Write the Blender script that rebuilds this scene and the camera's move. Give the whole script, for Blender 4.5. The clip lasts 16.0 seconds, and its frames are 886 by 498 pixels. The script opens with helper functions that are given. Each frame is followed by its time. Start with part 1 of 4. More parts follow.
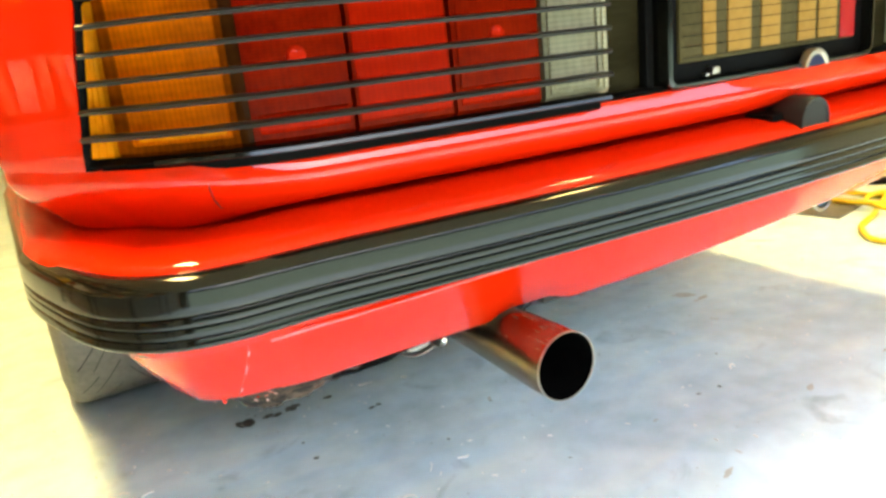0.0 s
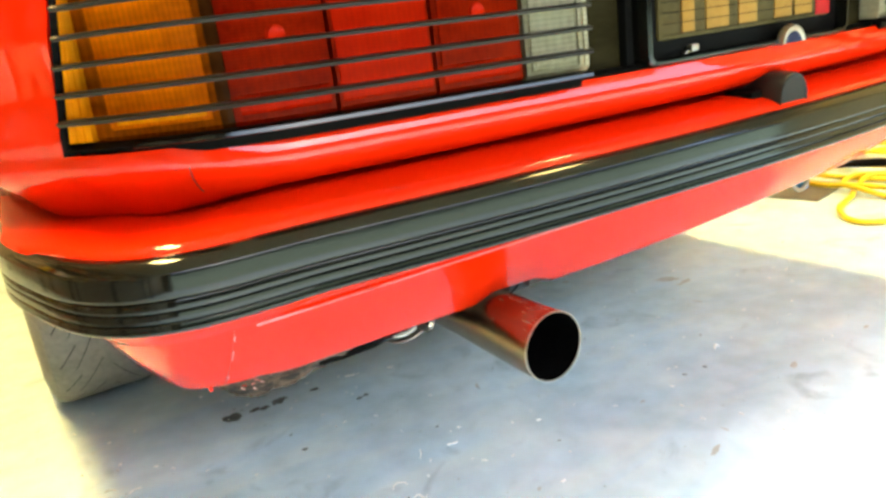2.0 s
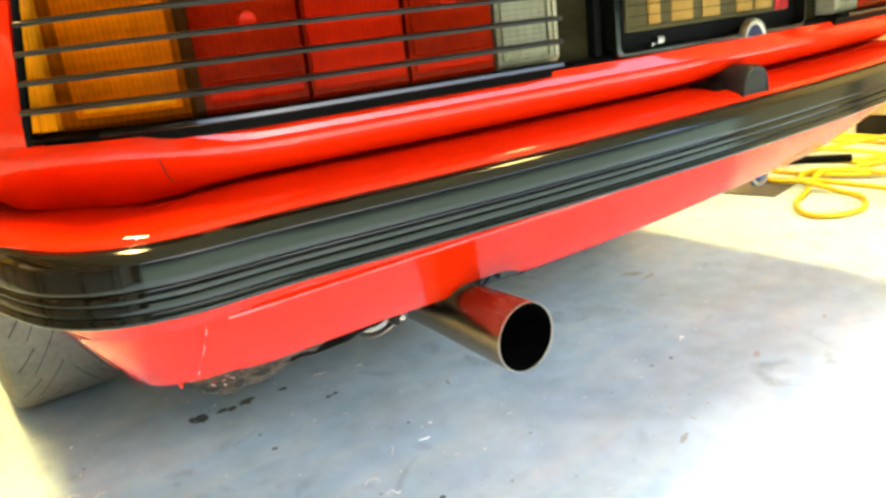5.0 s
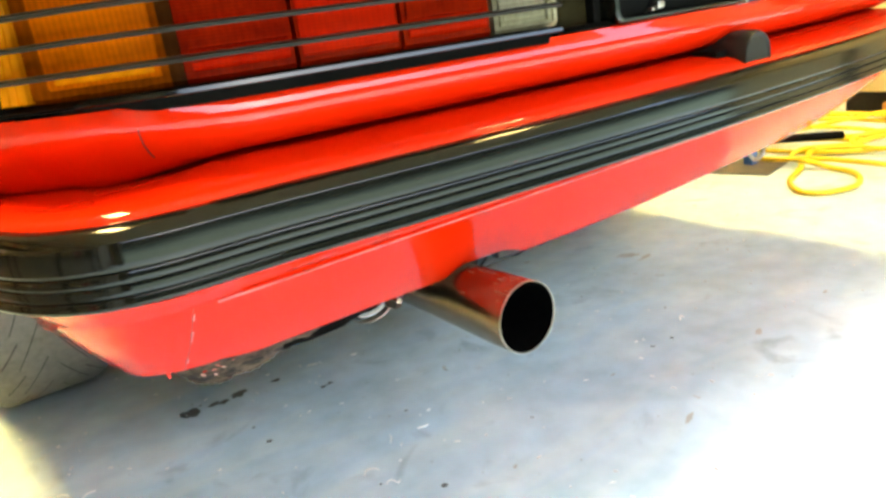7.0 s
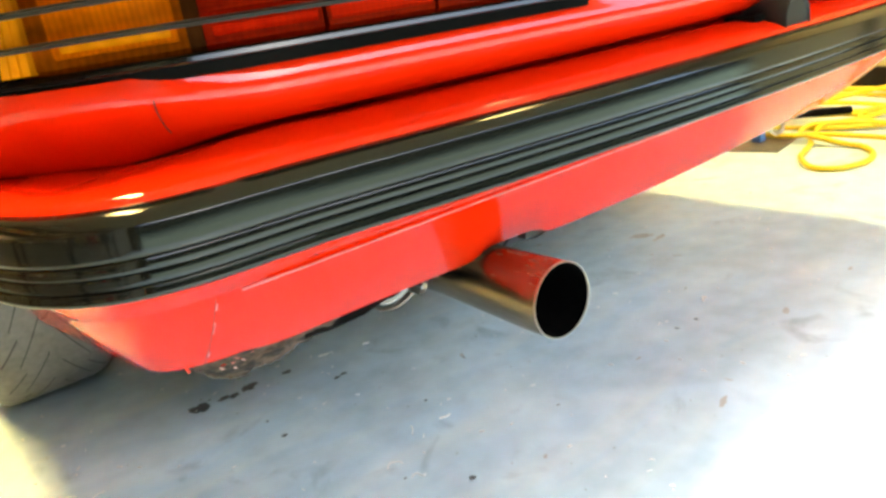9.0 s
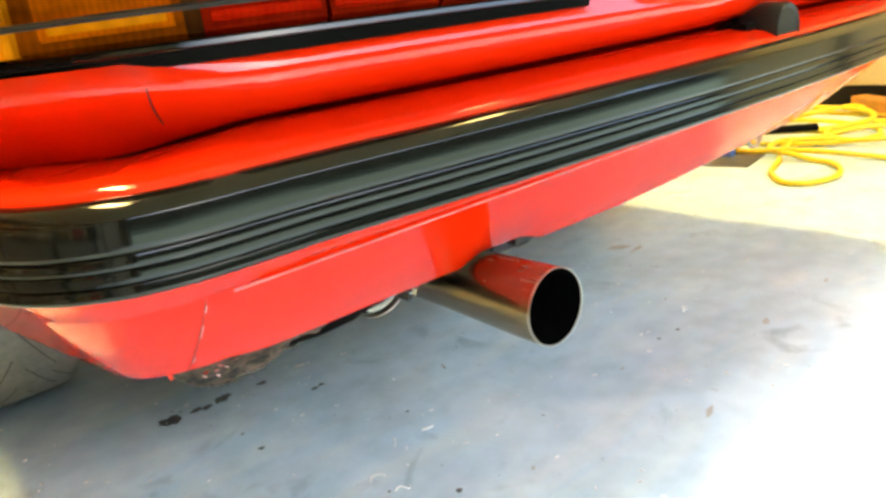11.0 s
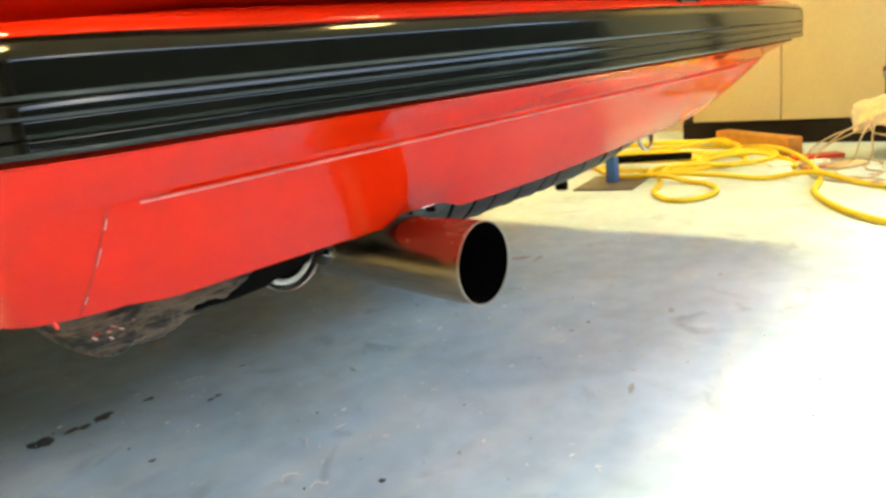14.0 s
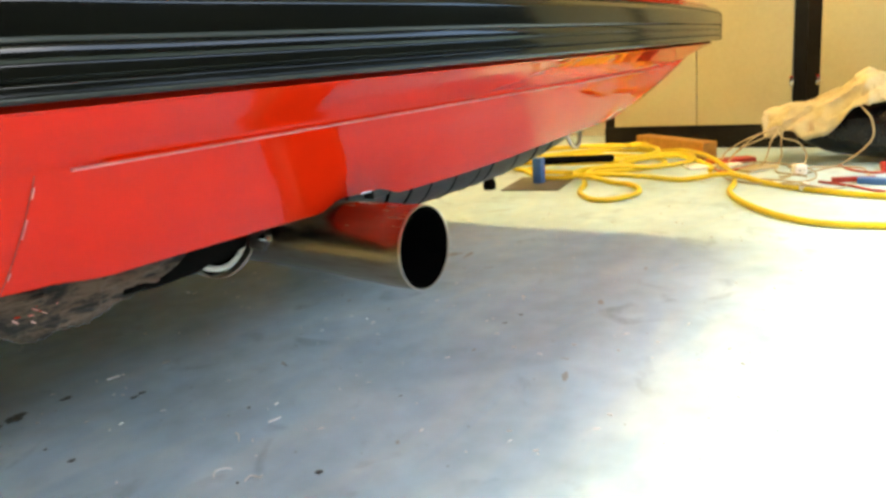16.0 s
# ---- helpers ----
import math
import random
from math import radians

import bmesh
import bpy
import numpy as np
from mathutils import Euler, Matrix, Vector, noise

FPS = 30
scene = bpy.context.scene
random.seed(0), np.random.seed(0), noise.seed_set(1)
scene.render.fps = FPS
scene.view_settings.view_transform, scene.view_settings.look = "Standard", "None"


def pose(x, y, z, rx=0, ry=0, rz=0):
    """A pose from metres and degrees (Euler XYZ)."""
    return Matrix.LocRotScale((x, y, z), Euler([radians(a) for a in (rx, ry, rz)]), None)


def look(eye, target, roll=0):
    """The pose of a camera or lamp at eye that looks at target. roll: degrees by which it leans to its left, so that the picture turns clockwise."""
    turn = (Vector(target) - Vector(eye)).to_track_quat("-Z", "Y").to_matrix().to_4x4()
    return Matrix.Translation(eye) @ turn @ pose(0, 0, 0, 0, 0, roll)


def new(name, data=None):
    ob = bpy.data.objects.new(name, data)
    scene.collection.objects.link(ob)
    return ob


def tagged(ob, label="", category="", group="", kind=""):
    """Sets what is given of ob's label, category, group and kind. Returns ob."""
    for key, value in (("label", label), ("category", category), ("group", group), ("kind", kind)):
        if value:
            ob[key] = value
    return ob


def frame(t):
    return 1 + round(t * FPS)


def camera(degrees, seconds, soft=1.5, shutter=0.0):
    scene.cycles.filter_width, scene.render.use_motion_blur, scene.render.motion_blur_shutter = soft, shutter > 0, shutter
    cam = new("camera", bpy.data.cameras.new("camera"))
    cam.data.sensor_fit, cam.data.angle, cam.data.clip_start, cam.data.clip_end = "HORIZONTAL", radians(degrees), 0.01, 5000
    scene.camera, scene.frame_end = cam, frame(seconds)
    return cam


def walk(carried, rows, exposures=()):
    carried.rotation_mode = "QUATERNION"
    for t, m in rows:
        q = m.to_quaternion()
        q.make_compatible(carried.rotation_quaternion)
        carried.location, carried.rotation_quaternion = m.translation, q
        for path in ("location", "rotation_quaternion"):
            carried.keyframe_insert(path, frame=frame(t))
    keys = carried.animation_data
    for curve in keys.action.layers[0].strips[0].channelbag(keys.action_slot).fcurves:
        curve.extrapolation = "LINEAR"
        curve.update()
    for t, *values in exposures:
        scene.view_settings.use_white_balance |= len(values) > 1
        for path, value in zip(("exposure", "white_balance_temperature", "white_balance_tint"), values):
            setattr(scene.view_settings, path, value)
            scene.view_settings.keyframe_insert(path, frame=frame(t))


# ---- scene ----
cam = camera(62.2, 16.0, soft=3.0)
PATH = [
    (0, (-0.856, -0.703, 0.684), (0.057, 0.988, 0.13), -6.1),
    (0.5, (-0.856, -0.703, 0.681), (0.066, 0.983, 0.128), -6.3),
    (1, (-0.857, -0.706, 0.68), (0.079, 0.972, 0.126), -6.4),
    (1.5, (-0.858, -0.706, 0.671), (0.089, 0.963, 0.108), -6.5),
    (2, (-0.861, -0.703, 0.667), (0.09, 0.963, 0.1), -7.1),
    (2.5, (-0.87, -0.703, 0.668), (0.094, 0.954, 0.099), -7.2),
    (3, (-0.874, -0.703, 0.669), (0.114, 0.941, 0.1), -6.9),
    (3.5, (-0.873, -0.698, 0.669), (0.131, 0.936, 0.104), -6.7),
    (4, (-0.873, -0.699, 0.667), (0.149, 0.924, 0.101), -6.5),
    (6.5, (-0.874, -0.681, 0.636), (0.184, 0.913, 0.053), -7.6),
    (7, (-0.867, -0.667, 0.631), (0.189, 0.924, 0.035), -8.1),
    (7.5, (-0.864, -0.65, 0.624), (0.194, 0.932, 0.01), -8.6),
    (8, (-0.867, -0.638, 0.624), (0.189, 0.941, -0.001), -9.0),
    (8.5, (-0.871, -0.618, 0.621), (0.187, 0.956, -0.013), -9.0),
    (10.8, (-0.892, -0.573, 0.598), (0.24, 0.963, -0.001), -8.4),
    (11, (-0.892, -0.568, 0.602), (0.259, 0.951, -0.006), -7.7),
    (11.5, (-0.898, -0.559, 0.586), (0.307, 0.932, 0.017), -7.1),
    (12, (-0.904, -0.55, 0.566), (0.341, 0.925, 0.041), -6.8),
    (12.5, (-0.911, -0.539, 0.54), (0.37, 0.911, 0.034), -6.5),
    (13, (-0.914, -0.533, 0.525), (0.401, 0.891, 0.032), -6.7),
    (13.5, (-0.92, -0.522, 0.498), (0.452, 0.85, 0.012), -6.1),
    (14, (-0.924, -0.515, 0.481), (0.499, 0.803, -0.003), -6.5),
    (14.5, (-0.93, -0.508, 0.463), (0.55, 0.744, -0.028), -6.2),
    (15, (-0.934, -0.501, 0.459), (0.579, 0.712, -0.032), -6.1),
    (15.5, (-0.935, -0.499, 0.458), (0.604, 0.681, -0.029), -5.4),
    (16, (-0.937, -0.499, 0.459), (0.619, 0.659, -0.03), -5.0),
]
walk(cam, [(t, look(eye, target, roll)) for t, eye, target, roll in PATH],
     [(s, 2.90 + more, warmth, 2) for s, more, warmth in ((0, 0.96, 6330), (4, 0.96, 6330), (6, 0.91, 6330), (10, 0.85, 6330), (12, 0.78, 6330), (12.5, 0.72, 6330), (13, 0.61, 6320),
                                                    (13.5, 0.52, 6290), (14, 0.38, 6240), (14.5, 0.28, 6200), (15, 0.20, 6150), (15.5, 0.14, 6100), (16, 0.11, 6080))])

# ---------------------------------------------------------------- light
world = bpy.data.worlds.new("world")
scene.world = world
world.use_nodes = True
wn, wl = world.node_tree.nodes, world.node_tree.links
sky = wn.new("ShaderNodeTexSky")
sky.sky_type, sky.sun_disc = "NISHITA", False
sky.sun_elevation, sky.sun_rotation = radians(45), radians(174)
sky.dust_density, sky.ozone_density = 1.7, 1.0
wl.new(sky.outputs[0], wn["Background"].inputs[0])
wn["Background"].inputs[1].default_value = 0.100

sun = new("sun", bpy.data.lights.new("sun", "SUN"))
sun.data.energy, sun.data.angle, sun.data.color = 1.35, radians(10.0), (1, 0.96, 0.90)
sun.matrix_world = look((0.8, -8.3, 8.75), (0, 0, 0))

TUBE_POWER = 13.0


# ---------------------------------------------------------------- materials
def node_material(name):
    m = bpy.data.materials.new(name)
    m.use_nodes = True
    return m, m.node_tree.nodes, m.node_tree.links, m.node_tree.nodes["Principled BSDF"]


def surface(name, dark, light, rough=0.5, metal=0.0, coarse=3.0, fine=60.0, bump=0.1, depth=0.002,
            coat=0.0, spread=0.12, stretch=(1, 1, 1), ior=1.5):
    """Two-scale mottled surface between two colours, with its relief and uneven gloss."""
    m, n, l, b = node_material(name)
    where = n.new("ShaderNodeTexCoord")
    scale = n.new("ShaderNodeMapping")
    scale.inputs["Scale"].default_value = stretch
    l.new(where.outputs["Object"], scale.inputs[0])
    big, small = n.new("ShaderNodeTexNoise"), n.new("ShaderNodeTexNoise")
    big.inputs["Scale"].default_value, big.inputs["Detail"].default_value = coarse, 6
    small.inputs["Scale"].default_value, small.inputs["Detail"].default_value = fine, 4
    both = n.new("ShaderNodeMix")
    both.inputs[0].default_value = 0.35
    l.new(scale.outputs[0], big.inputs[0]), l.new(scale.outputs[0], small.inputs[0])
    l.new(big.outputs[0], both.inputs[2]), l.new(small.outputs[0], both.inputs[3])
    ramp = n.new("ShaderNodeValToRGB")
    ramp.color_ramp.elements[0].position, ramp.color_ramp.elements[1].position = 0.35, 0.65
    ramp.color_ramp.elements[0].color, ramp.color_ramp.elements[1].color = (*dark, 1), (*light, 1)
    l.new(both.outputs[0], ramp.inputs[0]), l.new(ramp.outputs[0], b.inputs["Base Color"])
    gloss = n.new("ShaderNodeMapRange")
    gloss.inputs[3].default_value, gloss.inputs[4].default_value = max(0.02, rough - spread), min(1, rough + spread)
    l.new(both.outputs[0], gloss.inputs[0]), l.new(gloss.outputs[0], b.inputs["Roughness"])
    relief = n.new("ShaderNodeBump")
    relief.inputs["Strength"].default_value, relief.inputs["Distance"].default_value = bump, depth
    l.new(small.outputs[0], relief.inputs["Height"]), l.new(relief.outputs[0], b.inputs["Normal"])
    b.inputs["Metallic"].default_value, b.inputs["Coat Weight"].default_value, b.inputs["IOR"].default_value = metal, coat, ior
    b.inputs["Coat Roughness"].default_value = 0.025
    return m


def ribbed(name, dark, light, axis, lines, rough=0.12):
    """Moulded lens plastic with fine flutes along one axis and fainter ones across."""
    m = surface(name, dark, light, rough, coarse=14, fine=120, bump=0.02, coat=0.0, spread=0.04, ior=1.12)
    n, l, b = m.node_tree.nodes, m.node_tree.links, m.node_tree.nodes["Principled BSDF"]
    where = n.new("ShaderNodeTexCoord")
    relief = n.new("ShaderNodeBump")
    relief.inputs["Strength"].default_value, relief.inputs["Distance"].default_value = 0.06, 0.0005
    waves = []
    for k, (direction, scale) in enumerate(((axis, lines), ("Z" if axis == "X" else "X", lines * 0.5))):
        w = n.new("ShaderNodeTexWave")
        w.bands_direction, w.inputs["Scale"].default_value = direction, scale
        l.new(where.outputs["Object"], w.inputs[0])
        waves.append(w)
    both = n.new("ShaderNodeMix")
    both.inputs[0].default_value = 0.35
    l.new(waves[0].outputs["Fac"], both.inputs[2]), l.new(waves[1].outputs["Fac"], both.inputs[3])
    l.new(both.outputs[0], relief.inputs["Height"])
    old = b.inputs["Normal"].links[0].from_socket
    l.new(old, relief.inputs["Normal"]), l.new(relief.outputs[0], b.inputs["Normal"])
    base = b.inputs["Base Color"].links[0].from_socket
    prism = n.new("ShaderNodeMapRange")
    prism.inputs[3].default_value, prism.inputs[4].default_value = 0.82, 1.10
    l.new(both.outputs[0], prism.inputs[0])
    tint = n.new("ShaderNodeMix")
    tint.data_type, tint.blend_type = "RGBA", "MULTIPLY"
    tint.inputs[0].default_value = 1.0
    l.new(base, tint.inputs[6]), l.new(prism.outputs[0], tint.inputs[7]), l.new(tint.outputs[2], b.inputs["Base Color"])
    return m


def glowing(name, colour, strength):
    m, n, l, b = node_material(name)
    b.inputs["Base Color"].default_value = (0.8, 0.8, 0.8, 1)
    b.inputs["Emission Color"].default_value = (*colour, 1)
    b.inputs["Emission Strength"].default_value = strength
    return m


def floor_paint():
    """Worn grey floor paint: cloudy stains, scuffs and fine specks."""
    m = surface("floor_paint", (0.395, 0.490, 0.525), (0.65, 0.750, 0.785), 0.36, coarse=3.2, fine=18, bump=0.06, depth=0.001, spread=0.1)
    n, l, b = m.node_tree.nodes, m.node_tree.links, m.node_tree.nodes["Principled BSDF"]
    base = b.inputs["Base Color"].links[0].from_socket
    where = n.new("ShaderNodeTexCoord")
    scuff = n.new("ShaderNodeTexNoise")
    scuff.inputs["Scale"].default_value, scuff.inputs["Detail"].default_value, scuff.inputs["Distortion"].default_value = 7, 8, 1.2
    l.new(where.outputs["Object"], scuff.inputs[0])
    pick = n.new("ShaderNodeValToRGB")
    pick.color_ramp.elements[0].position, pick.color_ramp.elements[1].position = 0.60, 0.72
    l.new(scuff.outputs[0], pick.inputs[0])
    soil = n.new("ShaderNodeMix")
    soil.data_type, soil.blend_type = "RGBA", "MULTIPLY"
    soil.inputs[7].default_value = (0.70, 0.72, 0.745, 1)
    l.new(pick.outputs[0], soil.inputs[0]), l.new(base, soil.inputs[6])
    dots = n.new("ShaderNodeTexVoronoi")
    dots.inputs["Scale"].default_value = 26
    l.new(where.outputs["Object"], dots.inputs[0])
    speck = n.new("ShaderNodeValToRGB")
    speck.color_ramp.elements[0].position, speck.color_ramp.elements[1].position = 0.035, 0.06
    speck.color_ramp.elements[0].color, speck.color_ramp.elements[1].color = (1, 1, 1, 1), (0, 0, 0, 1)
    l.new(dots.outputs["Distance"], speck.inputs[0])
    spots = n.new("ShaderNodeMix")
    spots.data_type, spots.blend_type = "RGBA", "MULTIPLY"
    spots.inputs[7].default_value = (0.6, 0.56, 0.52, 1)
    l.new(speck.outputs[0], spots.inputs[0]), l.new(soil.outputs[2], spots.inputs[6])
    drift = n.new("ShaderNodeTexNoise")
    drift.inputs["Scale"].default_value, drift.inputs["Detail"].default_value, drift.inputs["Distortion"].default_value = 4.5, 5, 2.0
    turned_way = n.new("ShaderNodeMapping")
    turned_way.inputs["Rotation"].default_value, turned_way.inputs["Scale"].default_value = (0, 0, 0.5), (0.6, 1.5, 1)
    l.new(where.outputs["Object"], turned_way.inputs[0]), l.new(turned_way.outputs[0], drift.inputs[0])
    hues = n.new("ShaderNodeValToRGB")
    hues.color_ramp.elements[0].position, hues.color_ramp.elements[1].position = 0.36, 0.64
    hues.color_ramp.elements[0].color, hues.color_ramp.elements[1].color = (0.80, 0.90, 1.0, 1), (0.94, 0.965, 0.985, 1)
    l.new(drift.outputs[0], hues.inputs[0])
    clouds = n.new("ShaderNodeMix")
    clouds.data_type, clouds.blend_type = "RGBA", "MULTIPLY"
    clouds.inputs[0].default_value = 1.0
    l.new(spots.outputs[2], clouds.inputs[6]), l.new(hues.outputs[0], clouds.inputs[7]), l.new(clouds.outputs[2], b.inputs["Base Color"])
    return m


PAINT = surface("red_paint", (0.59, 0.0130, 0.0008), (0.65, 0.0160, 0.0012), 0.5, coarse=5, fine=30, bump=0.0, coat=0.80, spread=0.02, ior=1.02)
# Pale red for flakes, and for the highlight painted along the valance crease.
GLINT_FLAKE = surface("glint_and_flake_paint", (0.55, 0.12, 0.10), (0.70, 0.24, 0.22), 0.35, coarse=25, fine=90, coat=0.8)
CHIPPED = surface("chipped_edge", (0.55, 0.16, 0.13), (0.8, 0.55, 0.5), 0.5, coarse=60, fine=200)
RUBBER = surface("bumper_plastic", (0.0032, 0.0030, 0.0020), (0.0066, 0.0062, 0.0042), 0.11, coarse=9, fine=160, bump=0.006, depth=0.0004, spread=0.04, stretch=(0.3, 1, 1), ior=1.42)
BLACK = surface("black_plastic", (0.0025, 0.0023, 0.002), (0.006, 0.0056, 0.005), 0.35, coarse=9, fine=160, bump=0.01, ior=1.06)
SLAT = surface("slat_plastic", (0.012, 0.0108, 0.009), (0.022, 0.020, 0.0165), 0.38, coarse=12, fine=200, bump=0.02, ior=1.24)
GLOSSBLACK = surface("tinted_panel", (0.010, 0.0078, 0.0032), (0.022, 0.0175, 0.0075), 0.2, coarse=14, fine=80, bump=0.0, spread=0.03, ior=1.05, stretch=(0.5, 1, 2.5))
AMBER = ribbed("amber_lens", (0.43, 0.076, 0.0002), (0.76, 0.150, 0.0004), "X", 80)
PALE_AMBER = ribbed("pale_amber_lens", (0.62, 0.17, 0.001), (0.80, 0.28, 0.006), "X", 20)
DARKAMBER = ribbed("brown_amber_lens", (0.19, 0.034, 0.0004), (0.32, 0.060, 0.0006), "X", 60)
WHITERIB = ribbed("ribbed_white_lens", (0.23, 0.20, 0.125), (0.34, 0.31, 0.20), "Z", 60)
REDLENS = ribbed("red_lens", (0.20, 0.0045, 0.0003), (0.34, 0.013, 0.0006), "Z", 110)
BRIGHTRED = ribbed("bright_red_lens", (0.42, 0.0070, 0.0006), (0.58, 0.015, 0.0012), "Z", 110)
WHITELENS = ribbed("white_lens", (0.17, 0.145, 0.085), (0.26, 0.23, 0.145), "X", 70)
STEEL = surface("stainless_steel", (0.24, 0.18, 0.11), (0.40, 0.33, 0.24), 0.27, metal=1.0, coarse=6, fine=240, bump=0.03, depth=0.0004, stretch=(1, 0.1, 1), spread=0.06)
RIM = surface("cut_steel", (0.34, 0.30, 0.24), (0.48, 0.44, 0.38), 0.35, metal=1.0, coarse=20, fine=300)
SOOT = surface("soot", (0.0015, 0.0015, 0.0015), (0.003, 0.003, 0.003), 1.0, coarse=20, fine=90, ior=1.05)
CHROME = surface("chrome", (0.75, 0.75, 0.75), (0.85, 0.85, 0.85), 0.08, metal=1.0, spread=0.04)
TYRE = surface("tyre_rubber", (0.115, 0.110, 0.100), (0.22, 0.212, 0.192), 0.7, coarse=7, fine=90, bump=0.25, depth=0.003)
GROOVE = surface("tyre_groove", (0.010, 0.010, 0.010), (0.02, 0.02, 0.02), 0.8)
GRIME = surface("grimy_underbody", (0.005, 0.0038, 0.003), (0.12, 0.078, 0.054), 0.8, coarse=42, fine=190, bump=0.9, depth=0.005, stretch=(0.4, 1, 1.7))
for ramp in (q.color_ramp for q in GRIME.node_tree.nodes if q.type == "VALTORGB"):
    ramp.elements[0].position, ramp.elements[1].position = 0.43, 0.58
# Underbody colour made pale so that it bounces light onto the floor below.
BOUNCEGREY = surface("bounce_grey", (0.37, 0.37, 0.36), (0.49, 0.49, 0.48), 0.7, coarse=6, fine=80, bump=0.3)
DARKMETAL = surface("dark_metal", (0.012, 0.011, 0.011), (0.05, 0.045, 0.04), 0.5, metal=0.6, coarse=14, fine=120, bump=0.2)
PLATE = surface("plate_face", (0.045, 0.034, 0.012), (0.075, 0.057, 0.022), 0.5, coarse=7, fine=90, bump=0.04, ior=1.12)
GOLD = surface("plate_lettering", (0.20, 0.105, 0.020), (0.27, 0.15, 0.034), 0.5, coarse=8, fine=90, ior=1.12)
DARKLENS = ribbed("brown_lens_edge", (0.045, 0.012, 0.002), (0.075, 0.022, 0.004), "X", 40)
STICKER = surface("red_sticker", (0.22, 0.006, 0.008), (0.30, 0.012, 0.012), 0.3, ior=1.15)
FLOOR = floor_paint()
DARKUPRIGHT = surface("dark_upright", (0.035, 0.026, 0.018), (0.075, 0.056, 0.040), 0.7, coarse=2, fine=40, bump=0.1)
MIDWALL = surface("buff_wall", (0.36, 0.32, 0.25), (0.45, 0.41, 0.33), 0.7, coarse=2, fine=40, bump=0.1)
WALL = surface("cream_wall", (0.38, 0.35, 0.28), (0.46, 0.43, 0.35), 0.7, coarse=2, fine=40, bump=0.1)
CEILING = surface("cream_ceiling", (0.48, 0.42, 0.27), (0.56, 0.49, 0.33), 0.8, coarse=2, fine=40, bump=0.1)
DOORPAINT = surface("cream_cabinet_paint", (0.40, 0.335, 0.175), (0.46, 0.39, 0.21), 0.5, coarse=2.5, fine=70, bump=0.05)
CARCASS = surface("black_carcass", (0.005, 0.0042, 0.0036), (0.014, 0.012, 0.010), 0.5, coarse=6, fine=80, ior=1.2)
HOSE = surface("yellow_hose", (0.55, 0.40, 0.004), (0.67, 0.50, 0.008), 0.38, coarse=12, fine=140, bump=0.05)
WOOD = surface("bare_timber", (0.26, 0.115, 0.014), (0.40, 0.19, 0.032), 0.6, coarse=4, fine=40, bump=0.2, stretch=(1, 9, 9))
CLOTH = surface("cotton_rag", (0.36, 0.28, 0.14), (0.56, 0.47, 0.29), 0.9, coarse=9, fine=260, bump=0.3, depth=0.002)
VINYL = surface("black_vinyl", (0.004, 0.004, 0.005), (0.012, 0.012, 0.014), 0.25, coarse=9, fine=140, bump=0.08, ior=1.35)
SLEEVE = surface("black_sleeve", (0.010, 0.010, 0.011), (0.030, 0.031, 0.034), 0.42, coarse=14, fine=170, bump=0.2, depth=0.002, ior=1.4)
HOTRED = surface("lit_red_lens", (0.52, 0.011, 0.001), (0.66, 0.018, 0.002), 0.15, coarse=20, fine=120, bump=0.02, ior=1.15)
CABLE = surface("white_cable", (0.30, 0.22, 0.11), (0.46, 0.36, 0.21), 0.45)
WHITE = surface("white_plastic", (0.75, 0.73, 0.68), (0.84, 0.82, 0.78), 0.4)
NAVY = surface("navy_enamel", (0.008, 0.010, 0.03), (0.02, 0.024, 0.06), 0.3, ior=1.2)
BLUE = surface("blue_enamel", (0.03, 0.10, 0.33), (0.06, 0.17, 0.46), 0.4, coarse=12, fine=120)
REDPLASTIC = surface("red_plastic", (0.26, 0.016, 0.010), (0.40, 0.032, 0.020), 0.4)
OIL = surface("oil_stain", (0.018, 0.019, 0.021), (0.07, 0.075, 0.08), 0.35, coarse=40, fine=200)
SCUFF = surface("dull_stain", (0.30, 0.31, 0.31), (0.42, 0.44, 0.44), 0.5, coarse=40, fine=200)
CHIP = surface("metal_shaving", (0.74, 0.74, 0.72), (0.88, 0.88, 0.86), 0.4, coarse=90, fine=300)
CONCRETE = surface("outdoor_ground", (0.22, 0.29, 0.175), (0.35, 0.43, 0.28), 0.85, coarse=1.2, fine=30, bump=0.2)
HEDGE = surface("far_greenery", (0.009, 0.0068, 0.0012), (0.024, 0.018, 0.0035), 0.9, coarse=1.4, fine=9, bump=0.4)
TUBEGLASS = glowing("lit_diffuser", (1.0, 0.68, 0.23), TUBE_POWER)


# ---------------------------------------------------------------- mesh tools
def part(name, bm, material, parent=None, label="", smooth=True):
    """Links a bmesh, or (vertices, faces), as one mesh object."""
    me = bpy.data.meshes.new(name)
    if isinstance(bm, tuple):
        me.from_pydata([tuple(v) for v in bm[0]], [], bm[1])
        b = bmesh.new()
        b.from_mesh(me)
        bmesh.ops.recalc_face_normals(b, faces=b.faces)
        bm = b
    bm.to_mesh(me)
    bm.free()
    if smooth:
        me.shade_smooth()
        me.set_sharp_from_angle(angle=radians(35))
    me.materials.append(material)
    ob = new(name, me)
    ob.parent = parent
    if label:
        tagged(ob, label)
    return ob


def empty(name, place=(0, 0, 0)):
    ob = new(name)
    ob.location = place
    return ob


